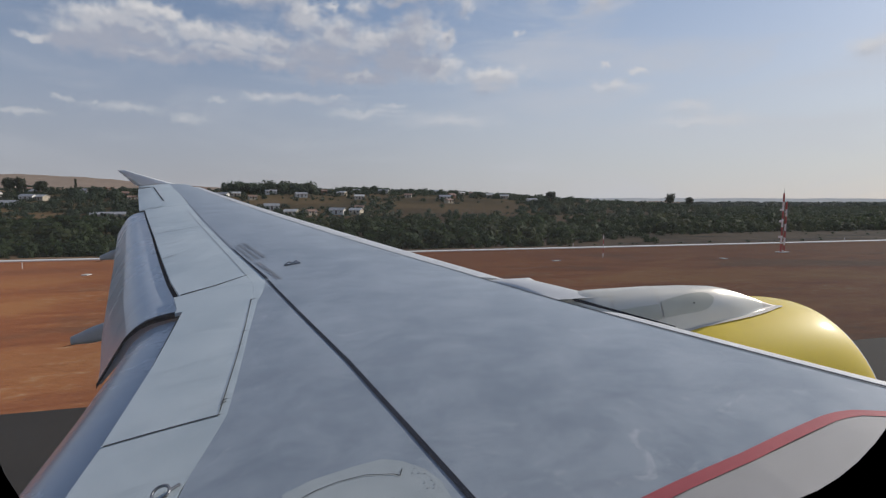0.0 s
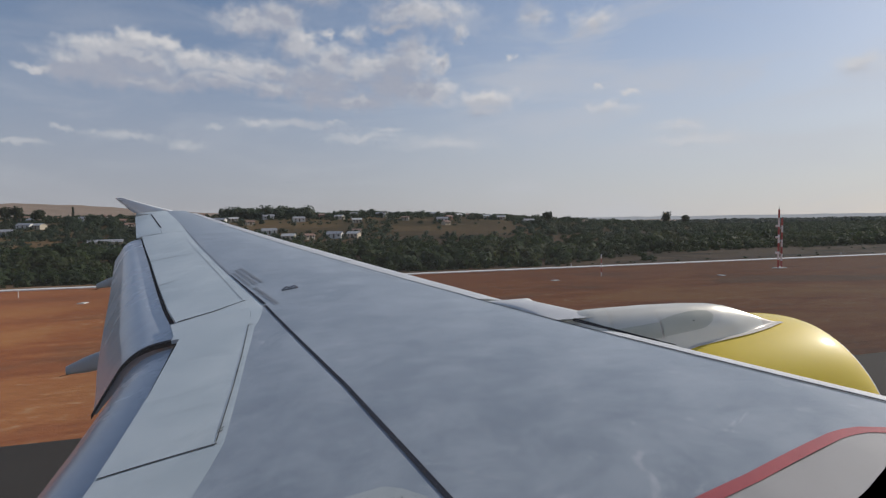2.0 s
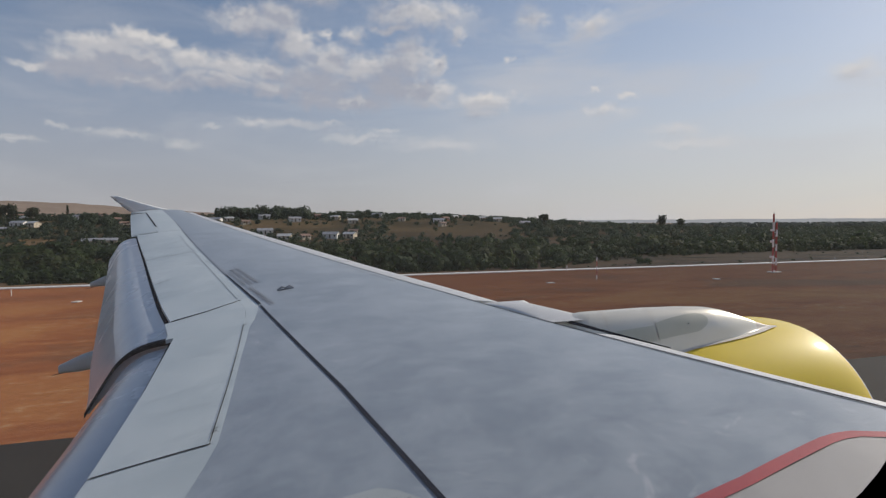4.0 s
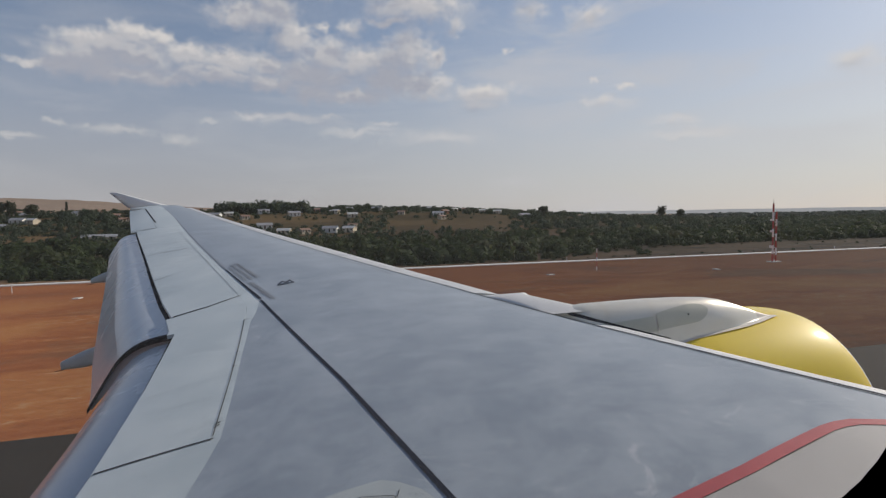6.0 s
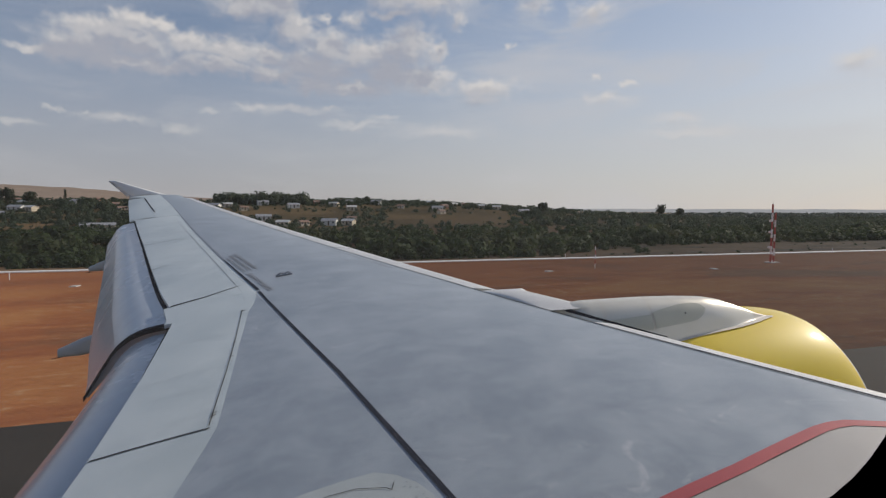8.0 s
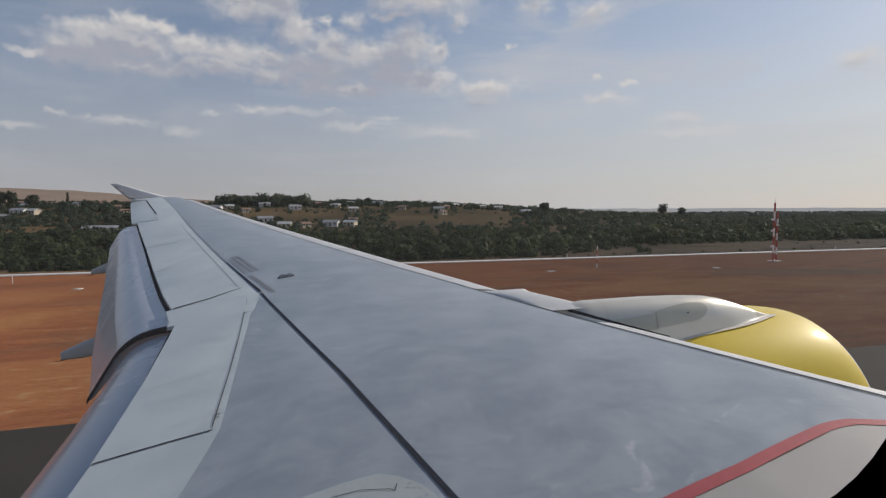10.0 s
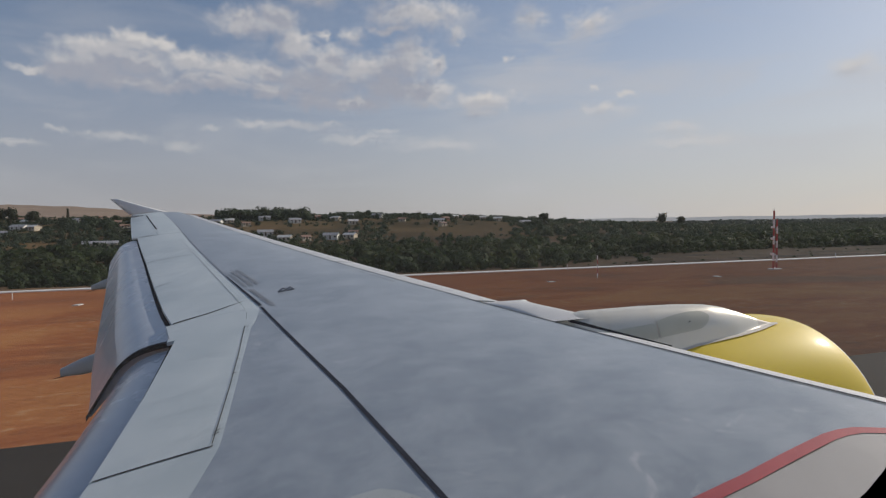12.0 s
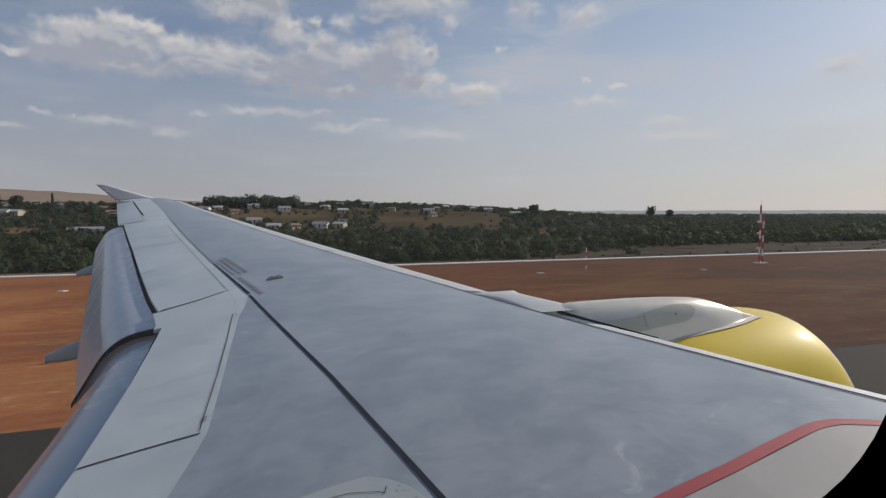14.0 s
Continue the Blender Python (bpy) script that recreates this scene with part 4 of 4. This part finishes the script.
def clump_mesh(rng, kind, cards=9, size=1.0):
    """Leaf cards of one bush or crown round the origin, about one metre in radius: lists of points and faces."""
    vs, fs, ns = [], [], []
    lobes = [(rng.uniform(-0.55, 0.55), rng.uniform(-0.55, 0.55), rng.uniform(0.25, 0.95), rng.uniform(0.35, 0.6)) for _ in range(7)]
    if kind == "tall":
        lobes = [(rng.uniform(-0.3, 0.3), rng.uniform(-0.3, 0.3), 0.5 + 1.6 * i / 6, rng.uniform(0.28, 0.5) * (1 - 0.05 * i)) for i in range(7)]
    if kind == "flat":
        lobes = [(rng.uniform(-0.8, 0.8), rng.uniform(-0.8, 0.8), rng.uniform(0.6, 0.9), rng.uniform(0.3, 0.5)) for _ in range(7)]
    for lx, ly, lz, lr in lobes:
        for _ in range(cards):
            d = Vector((rng.gauss(0, 1), rng.gauss(0, 1), rng.gauss(0, 1) + 0.25)).normalized()
            c = Vector((lx, ly, lz)) + d * lr * rng.uniform(0.65, 1.08)
            n = (d + Vector((rng.uniform(-0.6, 0.6), rng.uniform(-0.6, 0.6), rng.uniform(-0.3, 0.6)))).normalized()
            q = n.to_track_quat("Z", "Y").to_matrix()
            r = rng.uniform(0.14, 0.26) * size
            k = len(vs)
            for j in range(5):
                a = 2 * math.pi * j / 5 + rng.uniform(-0.3, 0.3)
                rr = r * rng.uniform(0.6, 1.15)
                ns.append((d + Vector((c.x, c.y, c.z - 0.3)) * 0.6).normalized())
                vs.append(c + q @ Vector((rr * math.cos(a), rr * math.sin(a), rng.uniform(-0.05, 0.05))))
            fs.append((k, k + 1, k + 2, k + 3, k + 4))
    return vs, fs, ns


def scatter(name, spots, shapes, material, label, category):
    """Many bushes or far trees joined into one object. spots: x, y, radius, height factor, turn."""
    vs, fs, ns = [], [], []
    for i, (x, y, r, hz, turn) in enumerate(spots):
        sv, sf, sn = shapes[i % len(shapes)]
        k = len(vs)
        z0 = height(x, y) - 0.1 * r
        ca, sa = math.cos(turn), math.sin(turn)
        vs += [(x + r * (v.x * ca - v.y * sa), y + r * (v.x * sa + v.y * ca), z0 + r * hz * max(v.z, 0.0)) for v in sv]
        fs += [tuple(k + q for q in f) for f in sf]
        ns += [(v.x * ca - v.y * sa, v.x * sa + v.y * ca, v.z) for v in sn]
    me = bpy.data.meshes.new(name)
    me.from_pydata(vs, [], fs)
    me.normals_split_custom_set_from_vertices(ns)
    me.materials.append(material)
    return tagged(new(name, me), label, category, kind="stuff")


def build_scrub():
    rng = random.Random(5)
    fine = [clump_mesh(rng, "bush", 19, 0.85) for _ in range(8)]
    shapes = [clump_mesh(rng, "bush", 7, 1.15) for _ in range(8)]
    flats = [clump_mesh(rng, "flat", 7, 1.15) for _ in range(4)]
    near, mid, far, crest = [], [], [], []

    def wedge(y, lo=-30, hi=58):
        return rng.uniform(y * math.tan(radians(lo)) - 20, y * math.tan(radians(hi)) + 20)

    def field(x, y):
        """The bare tan fields between the scrub and the township."""
        a = math.degrees(math.atan2(x, y))
        w = 14 * noise.noise(Vector((x * 0.02, y * 0.02, 1.0)))
        return (-6 < a < 5 and 338 + w < y < 392 + w) or (10.5 < a < 23 and 312 + w < y < 425 + w)
    # belt behind the drain; its edge falls back towards the plain
    for _ in range(3500):
        y = 129 + 160 * rng.random() ** 1.15
        x = wedge(y)
        edge = 128 + 44 * bump(x, 35, 160) + 9 * noise.noise(Vector((x * 0.03, 0, 0)))
        gap = noise.noise(Vector((x * 0.012, y * 0.03, 2.0)))
        if gap < -0.62 or y < edge:
            continue
        lift = (1.0 + 0.6 * noise.noise(Vector((x * 0.03, y * 0.03, 9.0)))) * (1 - 0.35 * bump(y, 220, 290)) * (0.5 + 0.5 * bump(y - edge, 0, 14))
        near.append((x, y, lift * rng.choice((1.2, 1.8, 2.4, 3.0, 3.4)) * rng.uniform(0.85, 1.15), rng.uniform(0.85, 1.2), rng.uniform(0, 6.3)))
    # low dry bushes before the belt
    for _ in range(90):
        x = rng.uniform(-70, 330)
        near.append((x, rng.uniform(123, 130 + 40 * bump(x, 35, 160)), rng.uniform(0.3, 0.7), 0.8, rng.uniform(0, 6.3)))
    near += [(105, 143, 2.1, 0.9, 0.4), (107.5, 143.5, 1.7, 0.85, 2.0), (229, 215, 3.0, 1.9, 1.0)]
    scatter("scrub_belt", near, fine, M_LEAF, "dense green scrub along the airfield edge", "bushes")
    # slope with scattered trees
    for _ in range(5900):
        y = 262 + 420 * rng.random()
        x = wedge(y)
        g = noise.noise(Vector((x * 0.008, y * 0.012, 7.0)))
        if (g < -0.45 and x < 200) or (field(x, y) and rng.random() < 0.95):
            continue
        if 360 < y < 470 and -50 < x < 90 and rng.random() < 0.4:
            continue
        mid.append((x, y, rng.choice((1.0, 1.5, 2.1, 2.8)) * rng.uniform(0.85, 1.15), rng.uniform(0.8, 1.3), rng.uniform(0, 6.3)))
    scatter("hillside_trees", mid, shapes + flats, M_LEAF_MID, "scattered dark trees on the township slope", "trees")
    for _ in range(2200):
        y = 640 + 2400 * rng.random() ** 1.6
        x = wedge(y, -30, 60)
        if x < 200 and noise.noise(Vector((x * 0.004, y * 0.006, 3.0))) < 0.1:
            continue
        far.append((x, y, rng.uniform(4, 9), rng.uniform(0.6, 1.0), rng.uniform(0, 6.3)))
    scatter("far_woodland", far, shapes + flats, M_LEAF_FAR, "distant woodland on the plain, haze in its leaf colour", "trees")
    # crest line: a dense grove, a knot on the hilltop, then a thinning row falling to the plain
    for a0, a1, y0, y1, n, size in ((-7.2, 1.3, 455, 530, 200, 5.5), (4.4, 8.2, 455, 530, 40, 4.2), (1.3, 29.0, 440, 540, 420, 2.7), (-20.0, -16.6, 400, 440, 40, 3.6),
                                    (-28.0, -20.5, 330, 450, 130, 2.5), (-20.5, -11.0, 300, 400, 130, 2.4), (-16.0, -8.0, 450, 520, 24, 2.0), (24.0, 58.0, 300, 520, 420, 3.0)):
        for _ in range(n):
            y = rng.uniform(y0, y1)
            x = y * math.tan(radians(rng.uniform(a0, a1)))
            crest.append((x, y, size * rng.uniform(0.6, 1.15), rng.uniform(0.9, 1.3), rng.uniform(0, 6.3)))
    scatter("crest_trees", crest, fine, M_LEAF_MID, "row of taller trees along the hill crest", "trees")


def build_tree(name, label, h, r, kind, seed, m):
    rng = random.Random(seed)
    tree = thing(name, label, "tree", m)
    bm = bmesh.new()
    rod(bm, (0, 0, -0.3), (0.1, 0, h * 0.55), 0.05 * h ** 0.8, 8, 0.025 * h ** 0.8)
    for _ in range(5):
        a = rng.uniform(0, 6.3)
        z = h * rng.uniform(0.3, 0.5)
        rod(bm, (0.05, 0, z), (0.6 * r * math.cos(a), 0.6 * r * math.sin(a), z + h * 0.25), 0.02 * h ** 0.8, 6, 0.01)
    finish(bm, "trunk", M_BARK, tree)
    vs, fs = [], []
    for k in range(3):
        sv, sf, _n = clump_mesh(rng, kind, 20, 0.7)
        o = len(vs)
        top = max(v.z for v in sv)
        vs += [(v.x * r, v.y * r, h * 0.32 + v.z / top * h * 0.7) for v in sv]
        fs += [tuple(o + q for q in f) for f in sf]
    me = bpy.data.meshes.new("crown")
    me.from_pydata(vs, [], fs)
    me.materials.append(M_LEAF_DARK)
    cr = new("crown", me)
    cr.parent = tree
    return tree


def roof_material(name, a, b):
    return surface(name, a, b, 0.55, 0.2, 0.6, 5.0, 0.05)


WALLS = [surface("cream_plaster", (0.42, 0.36, 0.27), (0.55, 0.48, 0.37), 0.85, 0, 0.5, 5), surface("brick_wall", (0.24, 0.12, 0.075), (0.34, 0.18, 0.11), 0.9, 0, 0.5, 5),
         surface("white_plaster", (0.60, 0.58, 0.54), (0.72, 0.70, 0.66), 0.85, 0, 0.5, 5)]
ROOFS = [roof_material("pale_sheet_roof", (0.50, 0.49, 0.47), (0.66, 0.65, 0.62)), roof_material("rusty_sheet_roof", (0.22, 0.13, 0.09), (0.36, 0.24, 0.17)),
         roof_material("grey_sheet_roof", (0.28, 0.28, 0.29), (0.40, 0.40, 0.41))]


def build_house(w, d, h, wall, roof, label, hip=0.0):
    """A small house with walls, a ridged roof with eaves, a door and windows."""
    hs = thing("house", label, "house", group="township houses")
    bm = bmesh.new()
    box(bm, -w / 2, w / 2, -d / 2, d / 2, -1.0, h)
    a, b = [bm.verts.new((x, 0, h + d * 0.22)) for x in (-w / 2 + 0.02, w / 2 - 0.02)]
    c = [bm.verts.new((x, y, h)) for x in (-w / 2 + 0.02, w / 2 - 0.02) for y in (-d / 2, d / 2)]
    bm.faces.new((c[0], c[1], a))
    bm.faces.new((c[2], c[3], b))
    finish(bm, "wall", wall, hs)
    e = 0.45
    for sgn in (-1, 1):
        bm = bmesh.new()
        rise = d * 0.22
        rings = []
        for x in (-w / 2 - e, w / 2 + e):
            xi = x * (1 - hip)
            y1, z1 = sgn * (d / 2 + e), h - rise * e / (d / 2)
            rings.append([(xi, 0, h + rise + 0.08), (x, y1, z1 + 0.08), (x, y1, z1), (xi, 0, h + rise)])
        loft(bm, rings)
        finish(bm, "roof", roof, hs)
    for i in range(3):
        x = -w / 2 + w * (i + 0.5) / 3
        bm = bmesh.new()
        if i == 1:
            box(bm, x - 0.45, x + 0.45, -d / 2 - 0.05, -d / 2 + 0.05, 0, 2.05)
            finish(bm, "door", M_BARK, hs)
        else:
            box(bm, x - 0.6, x + 0.6, -d / 2 - 0.04, -d / 2 + 0.05, 0.9, 2.0)
            win = finish(bm, "window", M_MAST_WHITE, hs)
            bm = bmesh.new()
            box(bm, x - 0.5, x + 0.5, -d / 2 - 0.055, -d / 2, 1.0, 1.9)
            finish(bm, "pane", M_GLASS_DARK, win)
    return hs


def build_township():
    rng = random.Random(11)
    kinds = [build_house(7, 5, 2.4, WALLS[0], ROOFS[0], "small cream house with a pale sheet roof"),
             build_house(6, 4.5, 2.3, WALLS[1], ROOFS[1], "small brick house with a rusty sheet roof"),
             build_house(8.5, 5.5, 2.5, WALLS[2], ROOFS[2], "white house with a grey sheet roof"),
             build_house(5.5, 4, 2.2, WALLS[0], ROOFS[1], "small plastered house with a rusty roof")]
    # x, y and kind of the houses that stand clear of the trees
    clear = [(-162, 359, 2), (-168, 397, 2), (-154, 449, 2), (-122, 427, 1), (-160, 396, 0), (-55, 418, 2), (-47, 427, 0), (-33, 402, 3), (-17, 341, 2), (-5, 310, 0), (6, 312, 3),
             (21, 316, 2), (32, 316, 0), (36, 336, 3), (47, 470, 2), (33, 440, 0), (72, 470, 2), (-28, 330, 3), (182, 398, 2), (175, 440, 0), (165, 450, 0), (108, 384, 3), (240, 410, 3)]
    shed = build_house(15, 5, 1.7, WALLS[0], ROOFS[2], "long low shed with a grey sheet roof")
    shed.matrix_basis = pose(-95, 306, height(-95, 306) + 0.1, 0, 0, 14)
    spots = [(-95, 306), (-88, 308), (-102, 304)]
    for x, y, kind in clear:
        spots.append((x, y))
    for _ in range(300):
        y = rng.uniform(395, 545)
        x = y * math.tan(radians(rng.uniform(-26, 25)))
        if all((x - a) ** 2 + (y - b) ** 2 > 18 ** 2 for a, b in spots):
            spots.append((x, y))
        if len(spots) >= 62:
            break
    used = set()
    for i, (x, y) in enumerate(spots[3:]):
        kind = clear[i][2] if i < len(clear) else rng.randrange(len(kinds))
        m = pose(x, y, height(x, y) + 0.2, 0, 0, rng.uniform(-35, 35))
        if kind not in used:
            used.add(kind)
            kinds[kind].matrix_basis = m
        else:
            copy_thing(kinds[kind], m)
    # garden trees in front of and between the houses
    shapes = [clump_mesh(rng, "bush", 10, 1.0) for _ in range(5)]
    yard = []
    for x, y in spots:
        for _ in range(rng.choice((2, 3, 4))):
            yard.append((x + rng.choice((-1, 1)) * rng.uniform(2.0, 9.0), y - rng.uniform(3.5, 9.0), rng.uniform(0.8, 1.9), rng.uniform(0.8, 1.2), rng.uniform(0, 6.3)))
            yard.append((x + rng.uniform(-9, 9), y + rng.uniform(4.5, 9.0), rng.uniform(1.6, 2.9), rng.uniform(1.0, 1.4), rng.uniform(0, 6.3)))
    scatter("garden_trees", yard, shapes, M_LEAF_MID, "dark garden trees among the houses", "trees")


def build_mast(x, y):
    """A slim mast of three banded tubes, tied by rungs and braces, with panel aerials."""
    z0 = height(x, y)
    mast = thing("antenna_mast", "slim red and white banded antenna mast on the graded strip", "mast", pose(x, y, z0, 0, 0, 12))
    legs = ((-0.75, 0.0, 12.6), (0.12, -0.45, 12.4), (0.80, 0.25, 9.4))
    step = 1.62
    for lx, ly, top in legs:
        z, i = 0.0, 0
        while z < top - 0.05:
            z1 = min(z + step, top)
            bm = bmesh.new()
            rod(bm, (lx, ly, z), (lx, ly, z1), 0.10, 10)
            finish(bm, "leg_section", M_MAST_RED if i % 2 == 0 else M_MAST_WHITE, mast)
            z, i = z1, i + 1
    for i in range(9):
        z = 0.7 + 1.05 * i
        for (ax, ay, _a), (bx, by, _b) in ((legs[0], legs[1]), (legs[1], legs[2]), (legs[2], legs[0])):
            bm = bmesh.new()
            rod(bm, (ax, ay, z), (bx, by, z), 0.03, 6)
            finish(bm, "cross_bar", M_MAST_RED if i % 3 == 0 else M_MAST_WHITE, mast)
        bm = bmesh.new()
        (ax, ay, _a), (bx, by, _b) = legs[i % 3], legs[(i + 1) % 3]
        rod(bm, (ax, ay, z), (bx, by, z + 1.0), 0.03, 6)
        finish(bm, "brace", M_MAST_WHITE, mast)
    for lx, ly, top in legs[:2]:
        bm = bmesh.new()
        rod(bm, (lx, ly, top), (lx, ly, top + 2.0), 0.035, 6, 0.012)
        finish(bm, "lightning_rod", M_STEEL, mast)
    for lx, ly, z in ((-1.05, -0.3, 3.5), (-0.95, -0.3, 7.0), (1.1, 0.2, 8.6), (-0.3, -0.7, 9.3)):
        bm = bmesh.new()
        box(bm, lx - 0.17, lx + 0.17, ly - 0.12, ly + 0.12, z - 0.5, z + 0.5, 0.03)
        finish(bm, "panel_aerial", M_MAST_WHITE, mast, "white panel aerial")
    for z in (3.5, 8.3):
        bm = bmesh.new()
        box(bm, -1.3, 1.35, -0.62, 0.4, z - 0.06, z + 0.06, 0.02)
        finish(bm, "platform", M_MAST_WHITE, mast, "white grated platform")
    bm = bmesh.new()
    box(bm, -1.5, 1.5, -1.0, 0.9, -0.2, 0.16, 0.04)
    finish(bm, "footing", M_CONCRETE, mast, "pale concrete footing")


def build_mast(x, y):
    """A red and white lattice antenna mast on two legs, with aerials and a ladder of braces."""
    z0 = height(x, y)
    mast = thing("antenna_mast", "red and white lattice antenna mast on the graded strip", "mast", pose(x, y, z0, 0, 0, 12))
    H, half = 11.2, 0.62
    bands = 7
    for sx in (-1, 1):
        top = H + (2.4 if sx < 0 else 0.4)
        for i in range(bands):
            bm = bmesh.new()
            rod(bm, (sx * half, 0, top * i / bands), (sx * half, 0, top * (i + 1) / bands), 0.2, 10)
            finish(bm, "leg_section", M_MAST_RED if i % 2 == 0 else M_MAST_WHITE, mast)
    n = 8
    for i in range(n):
        z = 0.4 + (H - 0.8) * i / (n - 1)
        bm = bmesh.new()
        rod(bm, (-half, 0, z), (half, 0, z), 0.06, 6)
        finish(bm, "cross_bar", M_MAST_RED if i % 2 else M_MAST_WHITE, mast)
        if i < n - 1:
            bm = bmesh.new()
            z2 = 0.4 + (H - 0.8) * (i + 1) / (n - 1)
            rod(bm, (-half if i % 2 else half, 0, z), (half if i % 2 else -half, 0, z2), 0.045, 6)
            finish(bm, "brace", M_MAST_RED, mast)
    bm = bmesh.new()
    rod(bm, (-half, 0, H + 2.4), (-half, 0, H + 3.7), 0.05, 6, 0.015)
    finish(bm, "lightning_rod", M_STEEL, mast)
    for z in (3.6, 7.2, 9.8):
        bm = bmesh.new()
        box(bm, -half - 0.75, -half - 0.2, -0.35, 0.35, z - 0.25, z + 0.25, 0.05)
        finish(bm, "aerial_box", M_MAST_WHITE, mast, "white aerial box")
    bm = bmesh.new()
    box(bm, -1.4, 1.4, -0.9, 0.9, -0.2, 0.18, 0.04)
    finish(bm, "footing", M_CONCRETE, mast, "pale concrete footing")


def build_airfield():
    slab("runway", -1500, 2500, -38, 34.2, -0.3, 0.02, M_ASPHALT, "dark worn asphalt runway with a white side line", "runway")
    slab("edge_line", -1500, 2500, 22.9, 23.8, 0.02, 0.026, M_LINE, "worn white runway side line", "marking")
    # touchdown bars
    slab("touchdown_bar", -30.0, -8.2, 13.2, 17.6, 0.02, 0.026, M_LINE, "white painted touchdown bar on asphalt", "marking")
    # low concrete edge of the drain
    bm = bmesh.new()
    rings = []
    for i in range(121):
        x = -900 + 2200 * i / 120
        rings.append([(x, 117.2, -0.3), (x, 117.25, 0.16), (x, 117.4, 0.20), (x, 117.8, 0.33), (x, 117.9, 0.30), (x, 117.9, -0.3)])
    loft(bm, rings)
    tagged(finish(bm, "drain_wall", M_LIME), "low pale concrete drain wall beside the strip", "wall", kind="structure")
    # marker posts
    post = thing("marker_post", "short white marker post by the drain wall", "post", pose(-46.5, 106.0, 0), group="marker posts")
    bm = bmesh.new()
    rod(bm, (0, 0, -0.2), (0, 0, 1.3), 0.06, 8)
    finish(bm, "shaft", M_MAST_WHITE, post)
    bm = bmesh.new()
    rod(bm, (0, 0, 1.3), (0, 0, 1.45), 0.085, 8, 0.03)
    finish(bm, "cap", M_CONCRETE, post)
    for x in (-120, 64, 150, 300):
        copy_thing(post, pose(x, 115.5, 0))
    # slim banded pole
    pole = thing("banded_pole", "slim red and white banded pole on red earth", "pole", pose(61.4, 98.1, 0))
    for i in range(5):
        bm = bmesh.new()
        rod(bm, (0, 0, -0.1 + 0.95 * i), (0, 0, -0.1 + 0.95 * (i + 1)), 0.09, 8)
        finish(bm, "pole_band", M_MAST_WHITE if i % 2 == 0 else M_MAST_RED, pole)
    # runway edge lights
    lamp = thing("edge_light", "small runway edge light on a pale plate", "light", pose(-22.0, 31.0, 0.02), group="runway edge lights")
    bm = bmesh.new()
    box(bm, -0.3, 0.3, -0.3, 0.3, 0, 0.04, 0.01)
    finish(bm, "plate", M_CONCRETE, lamp)
    bm = bmesh.new()
    rod(bm, (0, 0, 0.04), (0, 0, 0.22), 0.05, 8)
    rod(bm, (0, 0, 0.22), (0, 0, 0.28), 0.12, 10, 0.14)
    stem = finish(bm, "stem", M_MAST_WHITE, lamp)
    bm = bmesh.new()
    rod(bm, (0, 0, 0.28), (0, 0, 0.42), 0.11, 10, 0.06)
    finish(bm, "lens", M_GLASS_DARK, stem)
    for x in (-82.0, 38.0, 98.0, 158.0):
        copy_thing(lamp, pose(x, 31.0, 0.02))
    # loose concrete covers in the graded earth
    rng = random.Random(3)
    cover = None
    for i in range(14):
        x, y = (rng.uniform(-60, 120), rng.uniform(78, 104)) if i % 2 else (rng.uniform(2, 19), rng.uniform(84, 106))
        m = pose(x, y, 0, 0, 0, rng.uniform(0, 90))
        if cover is None:
            bm = bmesh.new()
            box(bm, -0.7, 0.7, -0.5, 0.5, -0.1, 0.12, 0.03)
            cover = tagged(finish(bm, "concrete_cover", M_CONCRETE), "pale concrete cover slab in red earth", "slab", "concrete covers")
            cover.matrix_basis = m
        else:
            copy_thing(cover, m)


build_ground()
build_airfield()
build_mast(107.8, 97.3)
# emission stands in for the haze over the far slope and plain
M_FAR_GOLD = far_material("hazed_golden_slope", (0.17, 0.11, 0.065), (0.26, 0.175, 0.105), (0.29, 0.25, 0.235), 0.45)
M_FAR_BLUE = far_material("hazed_far_plain", (0.07, 0.08, 0.07), (0.11, 0.12, 0.10), (0.43, 0.44, 0.47), 0.66)
ridge("golden_hill", 2600, -70, 40, lambda a: 1.95 - 1.0 * bump(a, -24, -4) - 1.2 * bump(a, 0, 36), M_FAR_GOLD, "long golden grass hill with haze painted in", 1.0)
ridge("blue_plain", 4200, -70, 110, lambda a: 0.10, M_FAR_BLUE, "plain along the horizon, blue haze painted in", 2.0, 5.0)
build_scrub()
build_township()
for i, (x, y, h, r, kind) in enumerate(((-187, 430, 13, 4.5, "bush"), (-197, 440, 12, 4, "bush"), (-176, 436, 10, 4.5, "bush"), (-160, 450, 11, 1.6, "tall"), (330, 420, 13, 4.5, "bush"), (520, 620, 15, 6, "bush"), (190, 380, 11, 4, "flat"))):
    build_tree("hill_tree", "tall dark tree standing clear of the scrub", h, r, kind, 40 + i, pose(x, y, height(x, y)))
